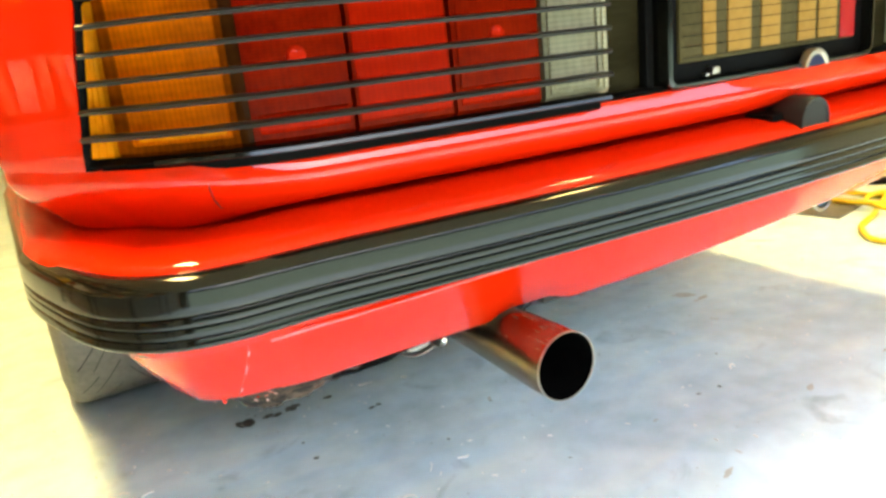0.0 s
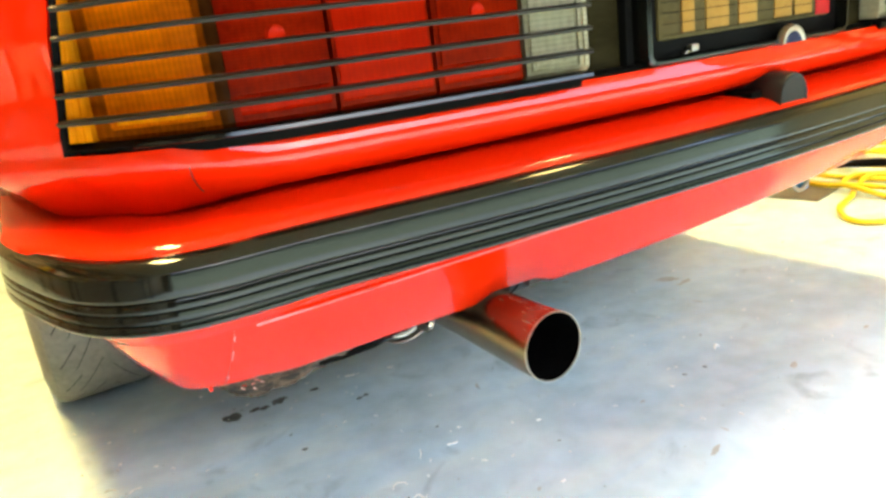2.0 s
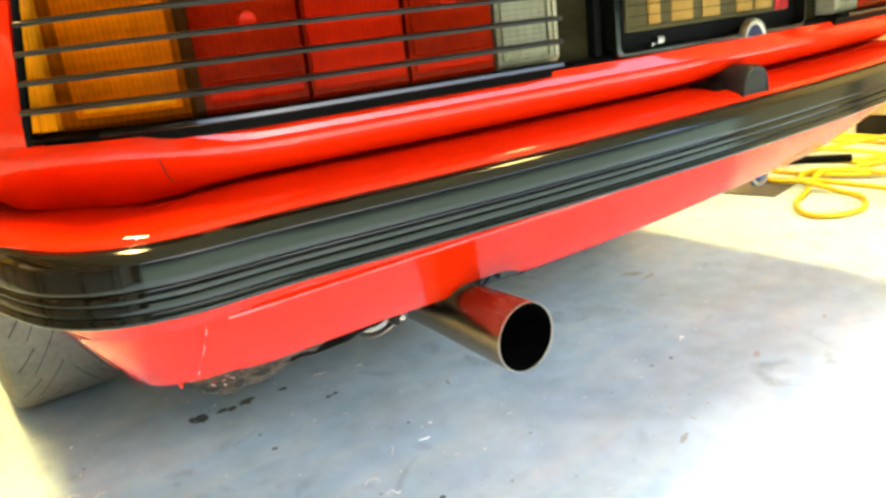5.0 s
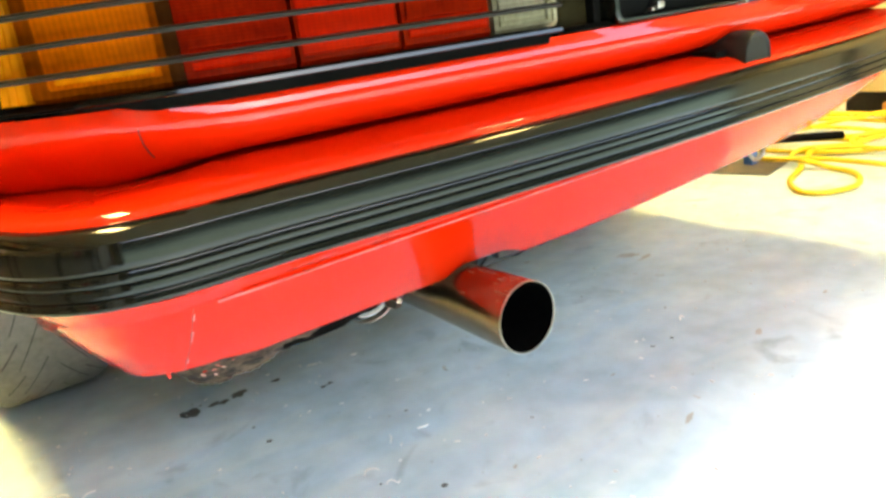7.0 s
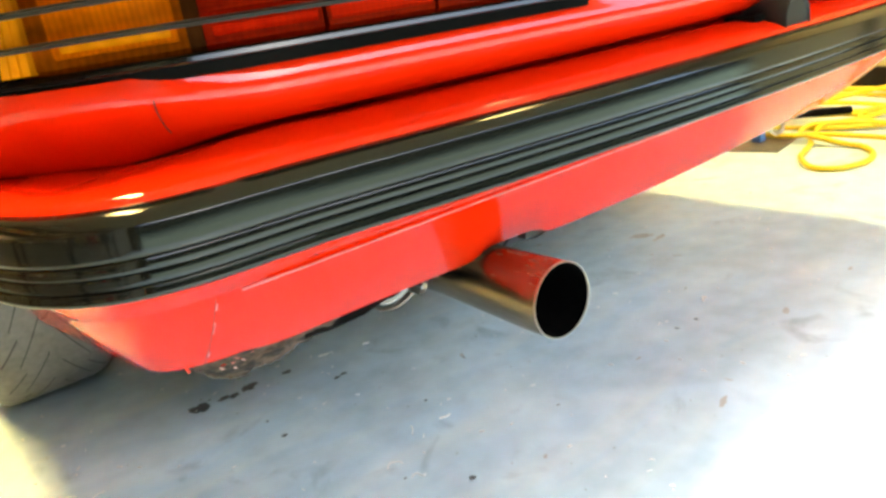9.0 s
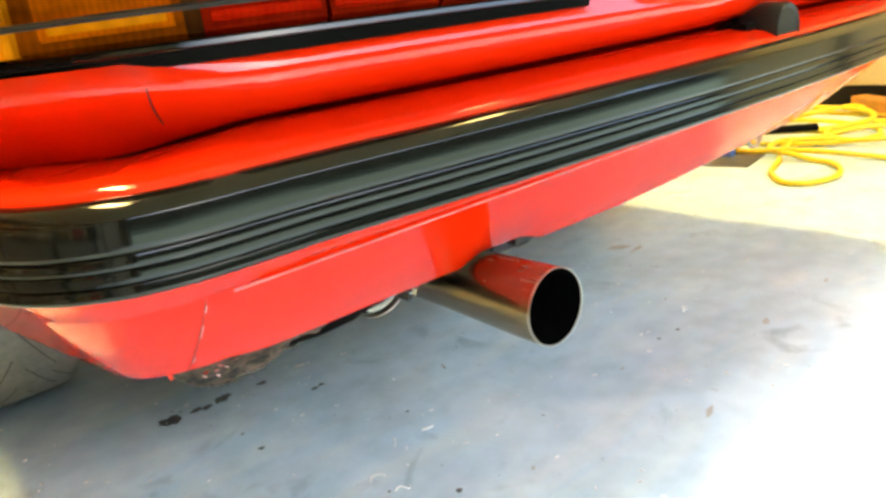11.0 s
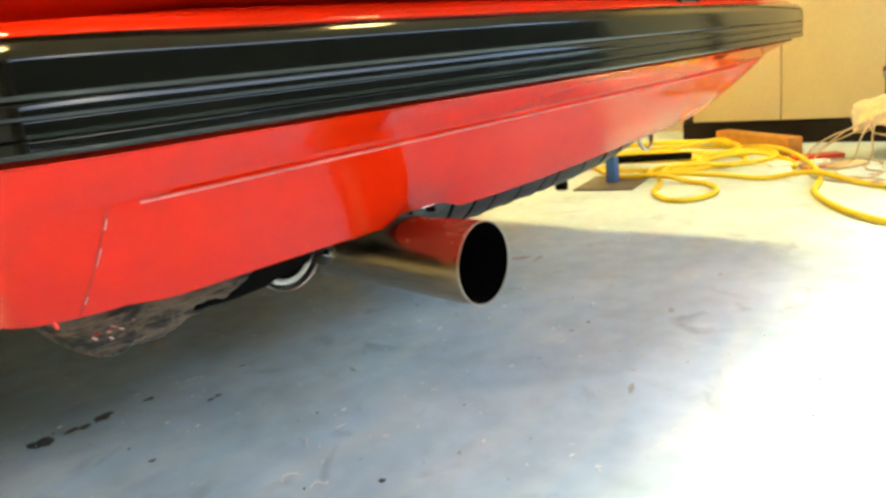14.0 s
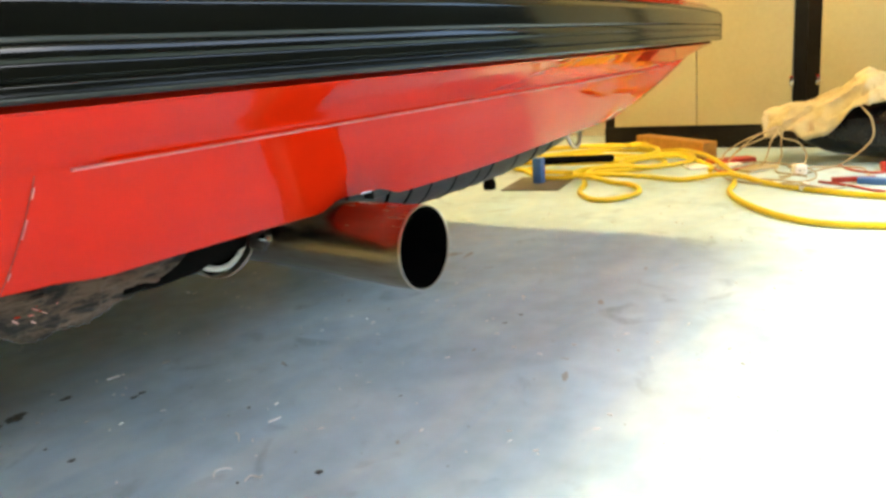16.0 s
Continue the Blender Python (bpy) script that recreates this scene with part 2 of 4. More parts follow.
def box(x0, x1, y0, y1, z0, z1, bevel=0.0, segments=2):
    bm = bmesh.new()
    bmesh.ops.create_cube(bm, size=1)
    for v in bm.verts:
        v.co = Vector(((x0 + x1) / 2 + v.co.x * (x1 - x0), (y0 + y1) / 2 + v.co.y * (y1 - y0), (z0 + z1) / 2 + v.co.z * (z1 - z0)))
    if bevel:
        bmesh.ops.bevel(bm, geom=bm.edges[:], offset=bevel, segments=segments, profile=0.6, affect="EDGES")
    return bm


def turned(bm, m):
    bm.transform(m)
    return bm


def grid(rows, closed=False):
    """Vertices and faces of a sheet through rows of points; closed: each row is a ring."""
    n = len(rows[0])
    verts = [p for r in rows for p in r]
    faces = []
    for i in range(len(rows) - 1):
        for j in range(n if closed else n - 1):
            k = (j + 1) % n
            faces.append((i * n + j, i * n + k, (i + 1) * n + k, (i + 1) * n + j))
    return verts, faces


def glide(points, steps=8, loop=False):
    """A smooth line through points."""
    p = [Vector(q) for q in points]
    out, n = [], len(p)
    for i in range(n if loop else n - 1):
        a, b, c, d = (p[(i + k) % n] if loop else p[min(max(i + k, 0), n - 1)] for k in (-1, 0, 1, 2))
        for s in range(steps):
            t = s / steps
            out.append(0.5 * (2 * b + (c - a) * t + (2 * a - 5 * b + 4 * c - d) * t * t + (3 * b - a - 3 * c + d) * t ** 3))
    if not loop:
        out.append(p[-1])
    return out


def tube(line, radius, sides=10, ridge=0.0, every=4):
    """A round tube along a line, its ends closed; ridge: a raised ring at every so many steps."""
    rows, up = [], Vector((0, 0, 1))
    for i, p in enumerate(line):
        way = (line[min(i + 1, len(line) - 1)] - line[max(i - 1, 0)]).normalized()
        side = way.cross(up).normalized() if abs(way.z) < 0.95 else way.cross(Vector((1, 0, 0))).normalized()
        top = side.cross(way)
        r = radius + (ridge if ridge and i % every < every / 2 else 0)
        rows.append([p + r * (math.cos(a) * side + math.sin(a) * top) for a in (2 * math.pi * k / sides for k in range(sides))])
    v, f = grid(rows, True)
    n = len(rows)
    return v, f + [tuple(range(sides)), tuple((n - 1) * sides + k for k in range(sides))]


def lathe(profile, centre, axis="Y", sides=48):
    """A turned body: profile rows of (radius, distance along the axis)."""
    cx, cy, cz = centre
    rows = []
    for r, s in profile:
        ring = []
        for k in range(sides):
            a = 2 * math.pi * k / sides
            u, w = r * math.cos(a), r * math.sin(a)
            ring.append((cx + u, cy + s, cz + w) if axis == "Y" else (cx + s, cy + u, cz + w) if axis == "X" else (cx + u, cy + w, cz + s))
        rows.append(ring)
    return grid(rows, True)


# ---------------------------------------------------------------- the room
def structure(name, bm, material, label, smooth=False):
    return tagged(part(name, bm, material, smooth=smooth), label, kind="structure")


structure("floor", box(-2.6, 3.0, -2.6, 6.2, -0.12, 0), FLOOR, "worn pale grey painted concrete garage floor")
structure("ground", box(-60, 60, -90, 60, -0.2, -0.015), CONCRETE, "mossy green ground outside the garage")
structure("wall_east", box(2.86, 3.0, -1.65, 6.2, 0, 2.7), WALL, "plain cream painted garage wall")
structure("wall_west", box(-2.6, -2.45, -2.6, 6.2, 0, 2.7), MIDWALL, "plain buff garage wall behind shelves")
structure("wall_north", box(-2.6, 3.0, 6.2, 6.35, 0, 2.7), WALL, "plain cream painted garage wall")
structure("wall_south", box(-2.6, 3.0, -2.6, -2.45, 2.38, 2.7), WALL, "plain cream lintel over the open garage door")
# Unseen upright, added for the dark end of the bumper's reflection.
structure("wall_jamb", box(-2.45, -2.12, -2.6, -2.45, 0, 2.38), DARKUPRIGHT, "unseen dark brown upright added to darken the bumper's reflection")
structure("ceiling", box(-2.6, 3.0, -2.6, 6.35, 2.7, 2.8), CEILING, "plain cream-painted ceiling")
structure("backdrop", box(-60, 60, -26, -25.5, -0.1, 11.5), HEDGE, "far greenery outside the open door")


def ceiling_light(x, y):
    ob = empty("ceiling_light", (x, y, 2.55))
    tagged(ob, "white ceiling fitting with a lit warm diffuser", "ceiling light", "lights on the ceiling")
    part("housing", box(-0.15, 0.15, -0.46, 0.46, 0.006, 0.15, 0.01), WHITE, ob)
    part("diffuser", box(-0.13, 0.13, -0.42, 0.42, -0.008, 0.005, 0.004), TUBEGLASS, ob, "lit warm diffuser")
    for s in (-1, 1):
        part("end_cap", box(-0.155, 0.155, s * 0.47 - 0.012, s * 0.47 + 0.012, -0.012, 0.15, 0.004), WHITE, ob)
    return ob


for lx in (-1.1, 1.1):
    for ly in (0.25, 2.6):
        ceiling_light(lx, ly)


# ---------------------------------------------------------------- the car: line of its rear bumper, seen from above
HALF, FLAT, TAIL, BOW, CORNER = 0.885, 0.62, -0.131, 0.036, 0.300
LINE = []
slope = math.atan(2 * BOW / FLAT)
arc_y = TAIL + BOW
for k in range(33):
    x = FLAT * k / 32
    a = math.atan(2 * BOW * x / FLAT ** 2)
    LINE.append((x, TAIL + BOW * (x / FLAT) ** 2, math.sin(a), -math.cos(a)))
for k in range(1, 25):
    a = slope + (math.pi / 2 - slope) * k / 24
    LINE.append((FLAT + CORNER * (math.sin(a) - math.sin(slope)), arc_y + CORNER * (math.cos(slope) - math.cos(a)), math.sin(a), -math.cos(a)))
for k in range(1, 13):
    LINE.append((LINE[56][0], LINE[56][1] + 0.045 * k, 1.0, 0.0))
LAST = len(LINE) - 1


def station(s):
    """The place and outward way at s on the line; s below 0 is the car's other half."""
    u = min(abs(s), LAST)
    i = min(int(u), LAST - 1)
    w = u - i
    x, y, nx, ny = (p + (q - p) * w for p, q in zip(LINE[i], LINE[i + 1]))
    return (x - 0.013 * min(max((u - 32) / 24, 0), 1), y, nx, ny) if s >= 0 else (-x, y, -nx, ny)


def spot(s, d, z):
    """A point d inside the line at height z."""
    x, y, nx, ny = station(s)
    return (x - nx * d, y - ny * d, z)


def find(x, d=0.0):
    """Where on the line a point d inside it has that x."""
    lo, hi = 0.0, float(LAST - 12)
    for _ in range(40):
        mid = (lo + hi) / 2
        lo, hi = (mid, hi) if spot(mid, d, 0)[0] < abs(x) else (lo, mid)
    return math.copysign(lo, x)


def sweep(profile, s0, s1, steps, solid=False):
    """A profile of (depth inside the line, height) drawn along the line."""
    rows = [[spot(s0 + (s1 - s0) * k / steps, d, z) for d, z in profile] for k in range(steps + 1)]
    v, f = grid(rows, solid)
    if solid:
        n = len(profile)
        f += [tuple(range(n)), tuple(steps * n + k for k in range(n))]
    return v, f


def swell(u):
    """The bumper stands out squarer than the body at the near corner."""
    at, out = (33, 35, 37.75, 39.7, 41, 42.3, 44.1, 46.75, 48.9, 52, 56, 68), (0, 0.006, 0.027, 0.044, 0.0475, 0.0475, 0.041, 0.0235, 0.0115, 0.004, 0.002, 0.0)
    return sum(float(np.interp(u + k * 0.4, at, out)) for k in range(-4, 5)) / 9


def easy(t):
    t = min(max(t, 0.0), 1.0)
    return t * t * (3 - 2 * t)


def bumper_sweep(profile, steps=240, creep=0.0, drop=0.0):
    """A profile drawn right round the bumper; creep widens its outer edge along the flanks, drop lowers its inner part there."""
    rows = []
    for k in range(steps + 1):
        s = -LAST + 2 * LAST * k / steps
        wide = creep * easy((abs(s) - 44) / 7)
        rows.append([spot(s, d - (swell(-s) if s < 0 else 0.0) - wide * easy((0.06 - d) / 0.03), z + 0.12 * wide - drop * easy((abs(s) - 33) / 13.5) * easy((d - 0.025) / 0.050)) for d, z in profile])
    return grid(rows)


car = tagged(empty("car"), "glossy red coupe with black rear bumper, parked in the garage", "car")
car.rotation_euler.z = radians(2)

# bumper strip: rolled top, flat face, three ribs under a step
strip = [(0.030, 0.517), (0.022, 0.5195), (0.014, 0.5188), (0.0092, 0.5150), (0.0056, 0.5108), (0.0037, 0.5082), (0.0033, 0.5072), (0.0031, 0.5060), (0.0024, 0.4970), (0.0016, 0.4896), (0.0017, 0.4885), (0.0021, 0.4874),
         (0.0029, 0.4864), (0.0036, 0.4859), (0.0027, 0.4853), (0.0023, 0.4848), (0.0019, 0.4795), (0.0019, 0.4788), (0.0036, 0.4783), (0.0038, 0.4766), (0.0024, 0.4757), (0.0022, 0.4750), (0.0019, 0.4698), (0.0019, 0.4692), (0.0042, 0.4687), (0.0042, 0.4672),
         (0.0031, 0.4662), (0.0024, 0.4656), (0.0022, 0.4648), (0.0021, 0.4610), (0.0018, 0.4603), (0.0021, 0.4588), (0.0032, 0.4574), (0.0050, 0.4566), (0.012, 0.4562), (0.030, 0.4563)]
bumper = part("bumper", bumper_sweep(strip), RUBBER, car, "glossy black plastic bumper strip with ribs")
part("bumper_cap", bumper_sweep([(0.020, 0.5150), (0.0225, 0.5195), (0.0255, 0.5230), (0.030, 0.5262), (0.038, 0.5298), (0.052, 0.5335), (0.072, 0.5368), (0.100, 0.5387), (0.135, 0.5385), (0.245, 0.5383)], creep=0.011, drop=0.0135), PAINT, car, "red painted bumper top")
part("bumper_underside", bumper_sweep([(0.028, 0.4560), (0.020, 0.4525), (0.024, 0.4505), (0.120, 0.4500)]), PAINT, car)

# rear panel with its rolled ledge above the bumper
ledge = [(0.135, 0.5395), (0.118, 0.5402), (0.104, 0.5418), (0.092, 0.5442), (0.082, 0.5474), (0.0735, 0.5512), (0.0665, 0.5552), (0.0610, 0.5594), (0.0568, 0.5637), (0.0537, 0.5680), (0.0517, 0.5722),
         (0.0506, 0.5762), (0.0524, 0.5822), (0.0549, 0.5888), (0.0577, 0.5955)]
corner = [(0.108, 0.5258), (0.102, 0.5266), (0.0975, 0.5288), (0.0935, 0.5324), (0.0895, 0.5364), (0.0850, 0.5403), (0.0800, 0.5457), (0.0745, 0.5512), (0.0685, 0.5567), (0.0625, 0.5622), (0.0568, 0.5677),
          (0.0518, 0.5735), (0.0480, 0.5800), (0.0460, 0.5880), (0.0460, 0.5970)]





def lamp_edge(z):
    """Where along the line the lamp ends against the quarter panel: it leans inward going up."""
    return 47.3 - 15.5 * max(0.0, z - 0.61)


QUARTER = 47.3
rows = []
for k in range(181):
    s = -QUARTER + 2 * QUARTER * k / 180
    w = easy((abs(s) - 33.0) / 13.5)
    rows.append([spot(s, d0 + (d1 - d0) * w, z0 + (z1 - z0) * w) for (d0, z0), (d1, z1) in zip(ledge, corner)])
part("rear_panel", grid(rows), PAINT, car)
quarter = corner + [(0.0445, 0.600), (0.040, 0.62), (0.036, 0.65), (0.034, 0.70), (0.036, 0.76), (0.045, 0.82), (0.075, 0.86)]
for side in (-1, 1):
    rows = []
    for k in range(41):
        row = []
        for d, z in quarter:
            s = lamp_edge(z) + (LAST - lamp_edge(z)) * k / 40
            row.append(spot(side * s, d - 0.038 * easy((s - 48) / 9), z))
        rows.append(row)
    part("quarter_panel", grid(rows), PAINT, car)
    rows = []
    for k in range(13):
        z = 0.598 + 0.222 * k / 12
        e = lamp_edge(z)
        rows.append([spot(side * (e - 0.22), 0.040, z), spot(side * (e - 0.04), 0.0365, z), spot(side * (e - 0.04), 0.070, z), spot(side * (e - 0.22), 0.070, z)])
    part("panel_edge", grid(rows, True), BLACK, car)
    seam = find(0.717, 0.055)
    part("panel_seam", tube([Vector(spot(side * seam, d - 0.0004, z - 0.0002)) for d, z in ledge[3:13]], 0.0006, 6), DARKMETAL, car)

# tail lamps: lenses behind slats
def lens(lamp, name, x0, x1, z0, z1, material, d=0.052, back=0.078, label="", lip=0.004):
    profile = [(back, z0), (d + lip, z0), (d, z0 + lip), (d, z1 - lip), (d + lip, z1), (back, z1)]
    s0, s1 = find(x0, d), find(x1, d)
    return part(name, sweep(profile, s0, s1, 10, True), material, lamp, label)


for side in (-1, 1):
    s_in, s_out = side * find(0.311, 0.03), side * 47.0
    lamp = part("tail_lamp", sweep([(0.066, 0.600), (0.090, 0.600), (0.090, 0.82), (0.066, 0.82)], s_in, s_out, 40, True), BLACK, car,
                "tail lamp of amber, red and white lenses behind black slats")
    top = 0.815
    lens(lamp, "amber_lens", side * 0.7845, side * 0.682, 0.607, top, DARKAMBER, label="amber indicator lens with a brown edge")
    lens(lamp, "amber_pad", side * 0.766, side * 0.6955, 0.6150, top, AMBER, 0.0500, label="ribbed amber pad")
    lens(lamp, "reflector", side * 0.762, side * 0.700, 0.6180, 0.6300, PALE_AMBER, 0.0488, label="bright amber reflector strip")
    rows = []
    for k in range(13):
        z = 0.609 + 0.206 * k / 12
        e = max(lamp_edge(z) - 0.24, 45.0)
        f0 = 45.35 - 0.5 * (z - 0.609) / 0.2
        rows.append([spot(side * (f0 + (e - f0) * w), d, z) for w, d in ((0, 0.052), (0.04, 0.047), (0.26, 0.0455), (0.30, 0.0485), (0.36, 0.0450), (0.58, 0.0440), (0.62, 0.0470), (0.68, 0.0435), (0.94, 0.0425), (1, 0.045))]
                    + [spot(side * e, 0.078, z), spot(side * f0, 0.078, z)])
    part("side_lens", grid(rows, True), PALE_AMBER, lamp, "pale amber wrap-round lens with upright facets")
    for x0, x1 in ((0.679, 0.592), (0.588, 0.489), (0.485, 0.386)):
        lens(lamp, "red_lens", side * x0, side * x1, 0.607, top, REDLENS, label="red lens")
    lens(lamp, "red_pad", side * 0.585, side * 0.492, 0.6130, top, BRIGHTRED, 0.0505, label="brighter red ribbed pad")
    for x0, x1 in ((0.674, 0.597), (0.480, 0.391)):
        lens(lamp, "red_pad", side * x0, side * x1, 0.6300, top, REDLENS, 0.0500, label="ribbed red pad")
        lens(lamp, "reflector", side * x0, side * x1, 0.6150, 0.6275, BRIGHTRED, 0.0495, label="bright red reflector strip")
        mid = (x0 + x1) / 2
        part("bulb_window", lathe([(0.0, -0.003), (0.005, -0.0026), (0.008, -0.0012), (0.0100, 0.003)], spot(side * find(mid, 0.05), 0.0500, 0.681), sides=24), HOTRED, lamp, "round bright bulb window")
    lens(lamp, "white_lens", side * 0.382, side * 0.299, 0.607, top, WHITELENS, 0.0500, label="clear reversing lens")
    lens(lamp, "white_pad", side * 0.376, side * 0.318, 0.6120, top, WHITERIB, 0.0478, label="ribbed clear pad")
    lens(lamp, "white_bead", side * 0.3135, side * 0.3095, 0.6120, top, WHITERIB, 0.0480)
    lens(lamp, "white_bead", side * 0.3055, side * 0.3005, 0.6090, top, WHITERIB, 0.0482)
    lens(lamp, "white_lens_pad", side * 0.373, side * 0.338, 0.616, 0.628, WHITERIB, 0.0462)
    lens(lamp, "lens_divider", side * 0.6895, side * 0.6795, 0.607, top, DARKLENS, 0.0515)
    part("lower_bar", sweep([(0.0360, 0.6030), (0.0360, 0.6012), (0.0500, 0.6002), (0.0520, 0.5905), (0.0570, 0.5900), (0.080, 0.5958), (0.080, 0.6075), (0.050, 0.6068)], s_in, s_out, 40, True),
         BLACK, lamp, "black lower rim")
    part("rim_lip", sweep([(0.0330, 0.6062), (0.0317, 0.6052), (0.0308, 0.6020), (0.0318, 0.6010), (0.0355, 0.6012), (0.0355, 0.6062)], s_in, side * find(0.760, 0.03), 40, True), RUBBER, lamp, "glossy lip along the rim")
    for k in range(9):
        z = 0.6275 + 0.0236 * k
        part("slat", sweep([(0.028, z + 0.0005), (0.030, z - 0.0022), (0.046, z - 0.0015), (0.046, z + 0.0030), (0.031, z + 0.0025)], s_in, side * (lamp_edge(z) - 0.50), 40, True),
             SLAT, lamp)

# plate between the lamps, in a dark glossy panel
S_MID = find(0.303, 0.07)
part("plate_panel", sweep([(0.080, 0.5955), (0.080, 0.83), (0.110, 0.83), (0.110, 0.5955)], -S_MID, S_MID, 24, True), GLOSSBLACK, car, "dark tinted glossy panel")
part("panel_rim", sweep([(0.062, 0.5955), (0.060, 0.5985), (0.066, 0.602), (0.079, 0.602), (0.079, 0.5955)], -S_MID, S_MID, 24, True), BLACK, car)
def round_ring(x0, x1, z0, z1, inner, r, y0, y1):
    """A flat rounded frame of the given inner width round a rectangle in x and z."""
    def loop(x0, x1, z0, z1, r):
        return [(cx + r * math.cos(a), cz + r * math.sin(a)) for cx, cz, a0 in ((x1 - r, z1 - r, 0), (x0 + r, z1 - r, 90), (x0 + r, z0 + r, 180), (x1 - r, z0 + r, 270))
                for a in (radians(a0 + 90 * k / 6) for k in range(7))]
    out, mid, hole = loop(x0, x1, z0, z1, r), loop(x0 + 0.002, x1 - 0.002, z0 + 0.002, z1 - 0.002, r), loop(x0 + inner, x1 - inner, z0 + inner, z1 - inner, max(r - inner * 0.5, 0.002))
    return grid([[(x, y1, z) for x, z in out], [(x, y0 + 0.002, z) for x, z in out], [(x, y0, z) for x, z in mid], [(x, y0, z) for x, z in hole], [(x, y1, z) for x, z in hole]], True)


for side in (-1, 1):
    x0, x1 = sorted((side * 0.212, side * 0.224))
    part("panel_edge", box(x0, x1, -0.058, -0.034, 0.598, 0.826, 0.003), BLACK, car, "black upright edge of the panel")
plate = part("number_plate", box(-0.178, 0.178, -0.066, -0.060, 0.624, 0.741, 0.004), PLATE, car, "brownish number plate with gold characters")
part("plate_frame", round_ring(-0.208, 0.208, 0.597, 0.760, 0.0045, 0.014, -0.078, -0.050), RUBBER, plate, "glossy black rounded plate frame")
part("plate_backing", box(-0.2035, 0.2035, -0.0615, -0.050, 0.6015, 0.7555, 0.002), BLACK, plate, "black backing board")
for x0, x1 in ((-0.139, -0.116), (-0.094, -0.050), (-0.030, 0.008), (0.046, 0.084), (0.090, 0.132)):
    part("plate_bar", box(x0, x1, -0.0685, -0.0655, 0.630, 0.712, 0.002), GOLD, plate, "gold bar of lettering")
for k in range(9):
    part("plate_line", box(-0.176, 0.140, -0.0692, -0.0683, 0.6295 + 0.0125 * k, 0.6303 + 0.0125 * k), BLACK, plate)
part("plate_sticker", box(0.142, 0.176, -0.0675, -0.0655, 0.626, 0.700, 0.001), STICKER, plate, "red plate edge")
part("plate_screw", box(-0.126, -0.112, -0.0715, -0.0610, 0.6065, 0.6150, 0.003), RIM, plate, "small bright clip")
part("plate_screw", box(-0.135, -0.128, -0.0690, -0.0610, 0.6045, 0.6090, 0.002), RIM, plate, "small bright clip")

badge = part("badge", lathe([(0.0, -0.003), (0.0205, -0.003), (0.0220, -0.0045), (0.0255, -0.0045), (0.0270, -0.001), (0.0270, 0.006), (0.0, 0.006)], (0.066, -0.0800, 0.5925), sides=36), RIM, car, "round chrome badge")
part("badge_face", lathe([(0.0, -0.0045), (0.017, -0.0042), (0.020, -0.002)], (0.066, -0.0800, 0.5925), sides=32), NAVY, badge, "dark blue badge face")

for ob in (badge, badge.children[0]):
    for v in ob.data.vertices:
        v.co.z = max(v.co.z, 0.5965)

# plate lamp on the bumper top
hood = []
for k in range(17):
    a = math.pi * k / 16
    cx, cz = 0.031 * math.cos(a), 0.040 * math.sin(a) ** 0.7
    hood.append([(0.031 + cx * w, y, 0.522 + zb + cz * h) for y, w, h, zb in
                 ((-0.104, 0.88, 0.80, 0.0), (-0.107, 0.95, 0.94, 0.0), (-0.103, 1.0, 1.0, 0.0), (-0.085, 1.0, 1.03, 0.0), (-0.062, 0.95, 0.95, 0.002), (-0.045, 0.75, 0.72, 0.004), (-0.036, 0.3, 0.4, 0.006))])
hv, hf = grid(hood)
face = [(0.031 + 0.0273 * math.cos(math.pi * k / 16), -0.1045, 0.522 + 0.0320 * math.sin(math.pi * k / 16) ** 0.7) for k in range(17)]
plate_lamp = part("plate_lamp", (hv + face, hf + [tuple(len(hv) + k for k in range(17))]), SLAT, car, "black plastic number plate lamp hood")
part("lamp_foot", box(-0.020, 0.066, -0.080, -0.035, 0.524, 0.543, 0.005), BLACK, plate_lamp)


# valance under the bumper, cut away over the exhaust and drawn up at the corners
def valance_point(x, v):
    """v: 0 at the bumper, 0.35 at the crease, 1 at the lower edge."""
    s = abs(find(x))
    y = station(s)[1]
    lo, hi, bend, least = (0.90, 0.95, 1.5, 0.02) if x < 0 else (0.58, 0.850, 1.5, 0.10)
    t = min(max((abs(x) - lo) / (hi - lo), 0), 1)
    k = 1 - t ** bend
    y0 = y + 0.026
    mid_y, low_y, low_z = 0.012, 0.096, 0.313 - 0.0085 * math.exp(-((x + 0.08) / 0.3) ** 2) + 0.010 * easy((-0.62 - x) / 0.09)
    if v < 0.35:
        w = v / 0.35
        yy, z = y0 + (mid_y - y0) * w, 0.4515 - 0.0385 * w
    else:
        w = (v - 0.35) / 0.65
        bulge = math.sin(math.pi * w)
        yy, z = mid_y + (low_y - mid_y) * w - 0.002 * bulge, 0.413 + (low_z - 0.413) * w - 0.003 * bulge
        gap = max(0, 1 - ((x + 0.300) / 0.070) ** 2)
        z += 0.011 * w ** 2 * min(1, 1.3 * gap)
    yy = y0 + (yy - y0) * (0.25 + 0.75 * k) if x > 0 or yy > y0 else y0
    z = 0.4515 - (0.4515 - z) * (least + (1 - least) * k)
    return (x, yy + 0.030 * (max(x, 0.0) / 0.62) ** 2 * v * k, z)


VS = (0, 0.1, 0.2, 0.28, 0.325, 0.35, 0.375, 0.45, 0.55, 0.7, 0.85, 0.95, 1.0)
TURN_TO = 0.70


def FLANK(v):
    return -0.838 + 0.080 * v ** 1.3


